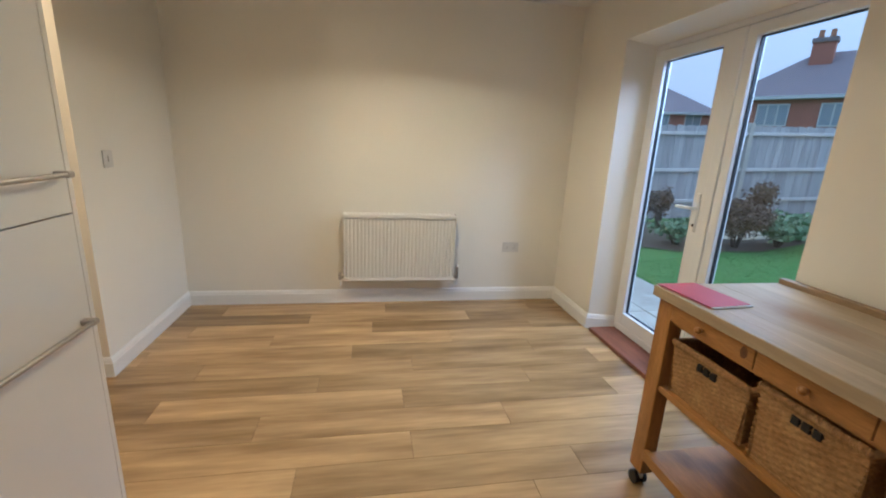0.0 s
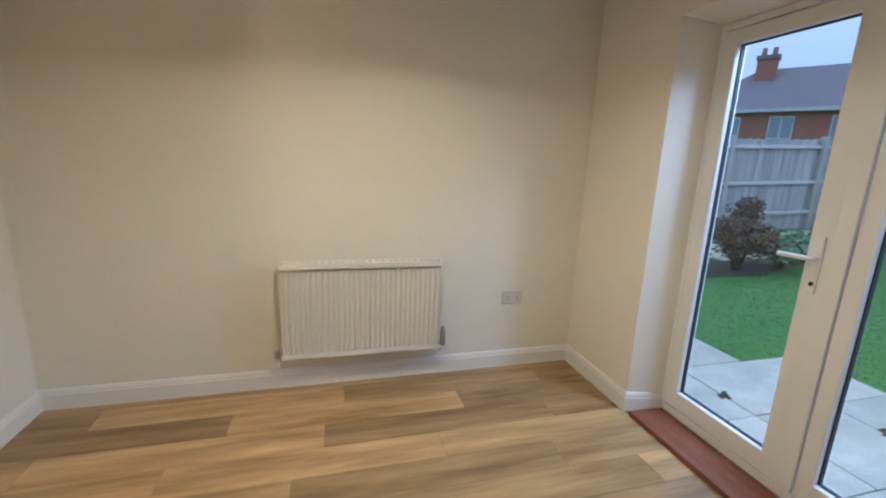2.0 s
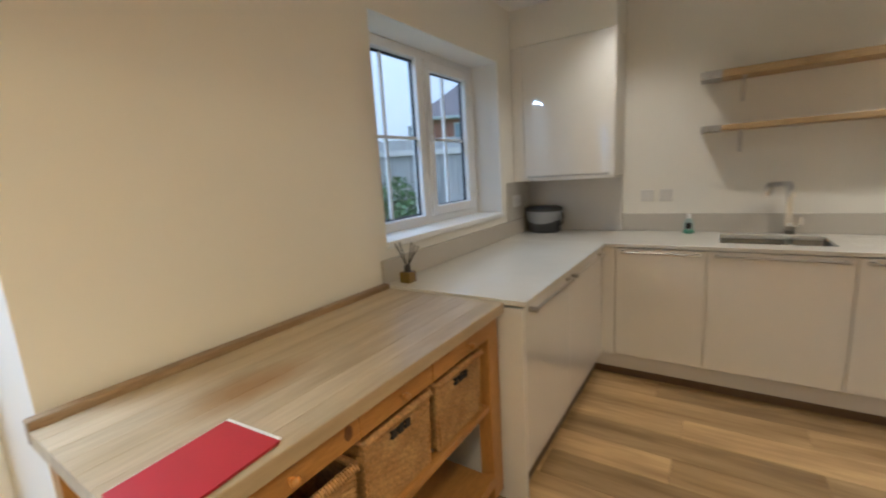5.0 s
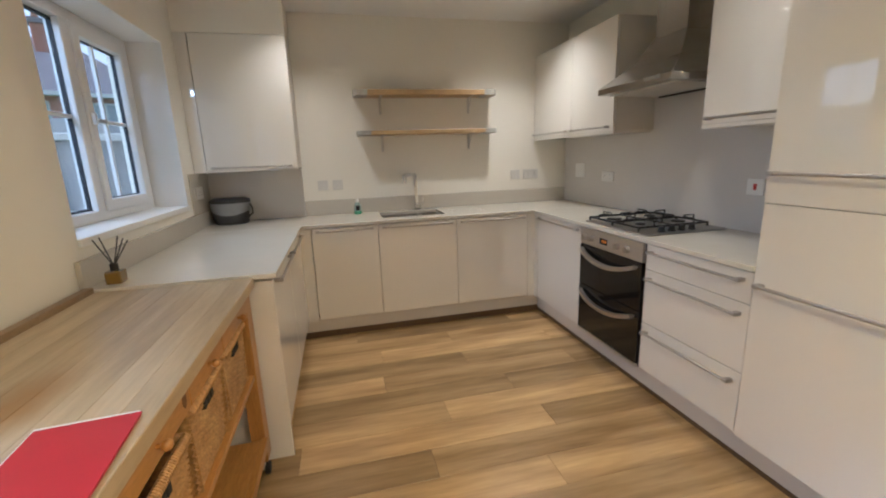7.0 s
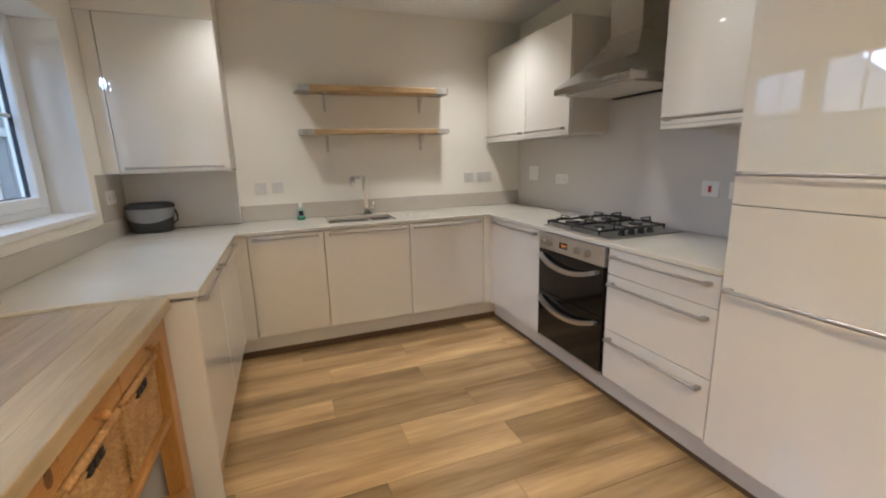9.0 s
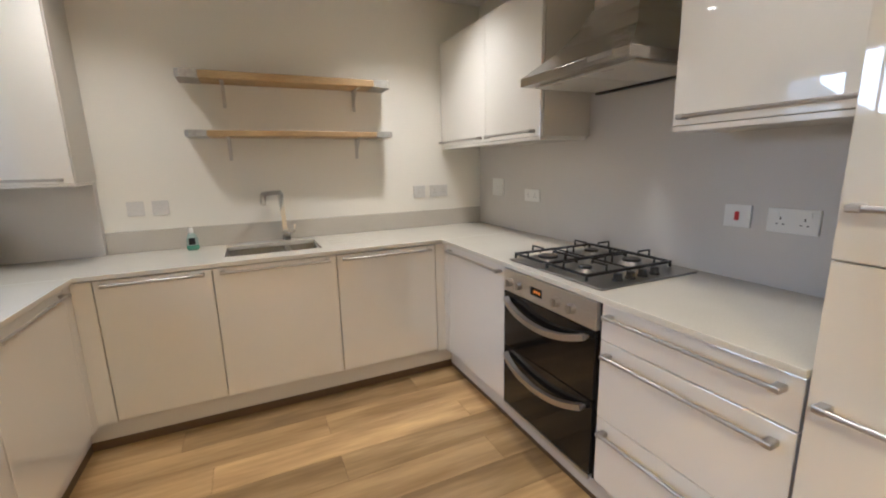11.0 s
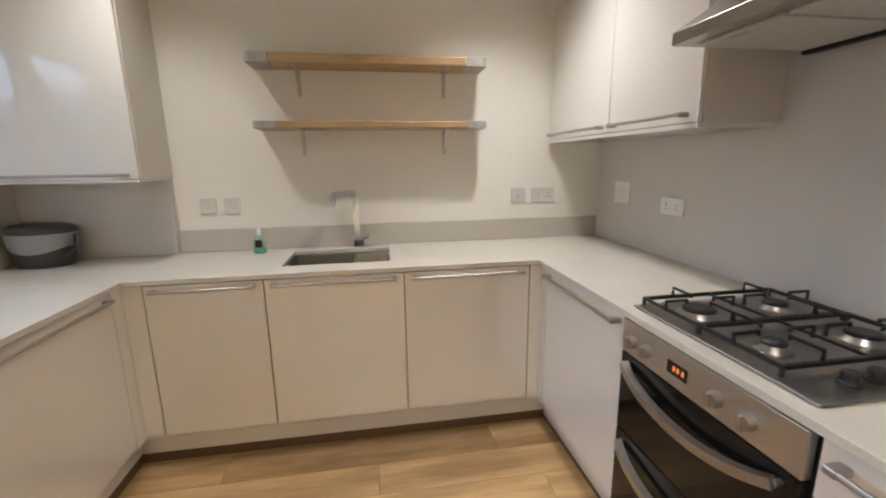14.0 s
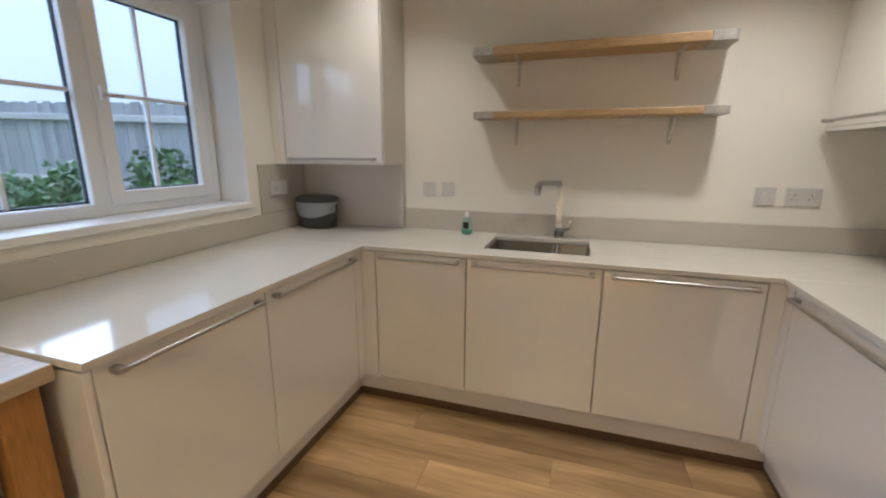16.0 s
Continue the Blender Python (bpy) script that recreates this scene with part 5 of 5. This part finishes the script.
# houses over the fence
def house(x, y, yaw, L, W, eave, ridge, material, wins, label, chim=(), hip=3.5):
    """A two-storey house with a hipped roof: front of length L along its x, looking to -y."""
    t = thing("house", (0, 0, 0), label, "house")
    part("wall", box(-L / 2, L / 2, 0, W, 0, eave), material, t)
    r_ = bmesh.new()
    e = 0.35
    base = [r_.verts.new(p) for p in ((-L / 2 - e, -e, eave), (L / 2 + e, -e, eave), (L / 2 + e, W + e, eave), (-L / 2 - e, W + e, eave))]
    a, c = r_.verts.new((-L / 2 + hip, W / 2, ridge)), r_.verts.new((L / 2 - hip, W / 2, ridge))
    r_.faces.new((base[0], base[1], c, a))
    r_.faces.new((base[2], base[3], a, c))
    r_.faces.new((base[1], base[2], c))
    r_.faces.new((base[3], base[0], a))
    r_.faces.new(base)
    roof = part("roof", r_, M_HAZYROOF, t, "dark tiled hipped roof, paled and blued by haze in its colour")
    part("fascia", box(-L / 2 - e, L / 2 + e, -e - 0.05, W + e + 0.05, eave - 0.16, eave + 0.03), M_FASCIA, t)
    for cx_ in chim:
        ch = part("chimney", box(cx_ - 0.55, cx_ + 0.55, W / 2 - 1.3, W / 2 - 0.5, ridge - 1.8, ridge + 0.4), M_HAZYBRICK, roof, "red brick chimney stack")
        part("cap", box(cx_ - 0.62, cx_ + 0.62, W / 2 - 1.37, W / 2 - 0.43, ridge + 0.4, ridge + 0.65), M_HAZYROOF, roof, "grey stepped stack top")
        for k in (-0.28, 0.28):
            q_ = rod((cx_ + k, W / 2 - 0.9, ridge + 0.64), (cx_ + k, W / 2 - 0.9, ridge + 1.15), 0.16, 0.13)
            part("chimney_pot", q_, M_POT, roof)
    for wx, wz, ww, wh_ in wins:
        f = box(wx - ww / 2, wx + ww / 2, -0.06, 0.02, wz, wz + wh_)
        wdo = part("window", f, M_FASCIA, t, "white framed window")
        nn = max(1, round(ww / 0.6))
        for k in range(nn):
            u0 = wx - ww / 2 + 0.07 + k * (ww - 0.07) / nn
            part("pane", box(u0, u0 + (ww - 0.07) / nn - 0.07, -0.075, -0.055, wz + 0.08, wz + wh_ - 0.08), M_FARGLASS, wdo)
    t.matrix_basis = pose(x, y, 0.1, 0, 0, yaw)
    return t


W4 = [(-4, 3.2, 1.6, 1.3), (-1.2, 3.2, 1.2, 1.3), (1.8, 3.2, 1.6, 1.3), (4.4, 3.2, 1.2, 1.3), (-3, 0.9, 1.8, 1.3), (2.4, 0.9, 1.8, 1.3)]
house(26.65, 19.8, -55, 13, 8, 4.9, 7.9, M_HAZYBRICK, W4, "red brick house with a dark hipped roof and chimney", chim=(-2.6,))
house(22.5, 34, -25, 12, 8, 4.6, 7.2, M_HAZYBRICK, W4, "red brick house further along, with a hipped roof", chim=(2.0,))
house(32.0, 4.6, -82, 14.5, 8, 5.0, 8.4, M_RENDER, [(-5.4, 3.3, 1.7, 1.3), (-2.2, 3.3, 1.7, 1.3), (1.2, 3.3, 1.7, 1.3), (4.6, 3.3, 1.7, 1.3)], "buff house with a dark hipped roof", chim=(-1.4,))
house(13.5, -23, -150, 8, 8, 4.9, 8.2, M_HAZYBRICK, W4, "brick house beyond the side fence", chim=(0.0,))


def tree(name, x, y, h, crown, material, leaves, size, label, seed, conic=True):
    rg = random.Random(seed)
    t = thing(name, (x, y, 0.2), label, "tree")
    tb = rod((x, y, 0.2), (x, y, h * 0.95), 0.28, 0.04, 10)
    tips = []
    for i in range(46):
        z = h * (0.18 + 0.78 * rg.random())
        a = rg.random() * 6.28
        R = crown * ((1.05 - z / h) if conic else 0.8) * (0.5 + 0.6 * rg.random())
        q = (x + R * math.cos(a), y + R * math.sin(a), z + (0.2 if conic else R * 0.7))
        tube([(x, y, z - 0.3), ((x + q[0]) / 2, (y + q[1]) / 2, z + 0.1), q], 0.035 if conic else 0.018, 5, bm=tb)
        tips.append(Vector(q))
    part("trunk", tb, M_BARK, t, "brown trunk with limbs")
    if leaves:
        vs, fs = [], []
        o = -ORG[t.name]
        for i in range(leaves):
            c = tips[rg.randrange(len(tips))]
            f_ = rg.random()
            p = Vector((x, y, c.z)).lerp(c, 0.35 + 0.75 * f_) + Vector((rg.gauss(0, 0.3), rg.gauss(0, 0.3), rg.gauss(0, 0.28)))
            u = Vector((rg.gauss(0, 1), rg.gauss(0, 1), rg.gauss(0, 1))).normalized() * size
            w = u.cross(Vector((rg.gauss(0, 1), rg.gauss(0, 1), 1))).normalized() * size * 0.5
            k = len(vs)
            vs += [tuple(p + o), tuple(p + u * 0.5 + w + o), tuple(p + u + o), tuple(p + u * 0.5 - w + o)]
            fs.append((k, k + 1, k + 2, k + 3))
        me_ = bpy.data.meshes.new("crown")
        me_.from_pydata(vs, [], fs)
        me_.materials.append(material)
        o2 = new("crown", me_)
        o2.parent = t
    return t


tree("conifer", 36, 16.0, 16, 8.0, M_HAZYCONIFER, 20000, 0.30, "tall conifer between two houses, distance haze put into its colour", 21)
tree("bare_tree", 44, 9.0, 12, 4.0, None, 0, 0, "bare winter tree behind a roof", 22, False)

# ---- patio slabs ----
pt_ = structure("patio", prism([(OX, -2.3), (4.085, -2.3), (4.085, 3.61), (3.458, 3.61), (3.458, 7.2), (OX, 7.2)], -0.30, -0.1235), M_JOINT, "concrete slab patio outside the garden doors", "patio")
slab = mesh_of("slab", box(-0.3105, 0.3105, -0.3105, 0.3105, -0.02, 0.012, 0.004, 1), M_SLAB)
for ix in range(3):
    for iy in range(-7, 8):
        x, y = 3.775 - ix * 0.627, 2.35 + 0.3135 + iy * 0.627
        if x - 0.3 < OX or (ix == 0 and iy >= 2):
            continue
        o = new("slab", slab)
        o.parent = pt_
        o.location = Vector((x, y, -0.118 + 0.002 * math.sin(ix * 3 + iy * 5))) - pt_.location
        o.rotation_euler = (0, 0, radians(0.4 * math.sin(iy * 4 + ix)))

# ---- floor planks ----
fl = structure("floor", prism([(WX, SY), (EX, SY), (EX, NY), (NIBX, NY), (NIBX, NIBY), (HALLX, NIBY), (HALLX, HALLY), (WX, HALLY)], -0.14, -0.0035), M_SUBFLOOR, "oak laminate floor laid across the room", "floor")
PW, PL = 0.188, 1.28
plank = mesh_of("plank", box(-PL / 2 + 0.0007, PL / 2 - 0.0007, -PW / 2 + 0.0007, PW / 2 - 0.0007, -0.004, 0.0, 0.0008, 1), M_PLANK)
rg = random.Random(11)
shift = 0.0
nrow = int((NY - SY) / PW) + 1
cuts = {}
for r in range(nrow):
    y = SY + PW / 2 + r * PW
    shift = (shift + 0.37 + 0.35 * rg.random()) % 1.0
    hall = HALLY < y < NIBY
    x0, x1 = (HALLX if hall else WX), EX
    x = x0 - shift * PL
    while x < x1:
        a, c = max(x, x0), min(x + PL, x1)
        yy0, yy1 = y - PW / 2, min(y + PW / 2, NY)
        if c - a > 0.02 and yy1 - yy0 > 0.02:
            if c - a > PL - 0.001 and yy1 - yy0 > PW - 0.001:
                o = new("plank", plank)
                o.location = Vector(((a + c) / 2, y, 0.0)) - fl.location
            else:
                o = new("plank", mesh_of("plank", box(-(c - a) / 2 + 0.0007, (c - a) / 2 - 0.0007, -(yy1 - yy0) / 2 + 0.0007, (yy1 - yy0) / 2 - 0.0007, -0.004, 0.0, 0.0008, 1), M_PLANK))
                o.location = Vector(((a + c) / 2, (yy0 + yy1) / 2, 0.0)) - fl.location
            o.parent = fl
        x += PL
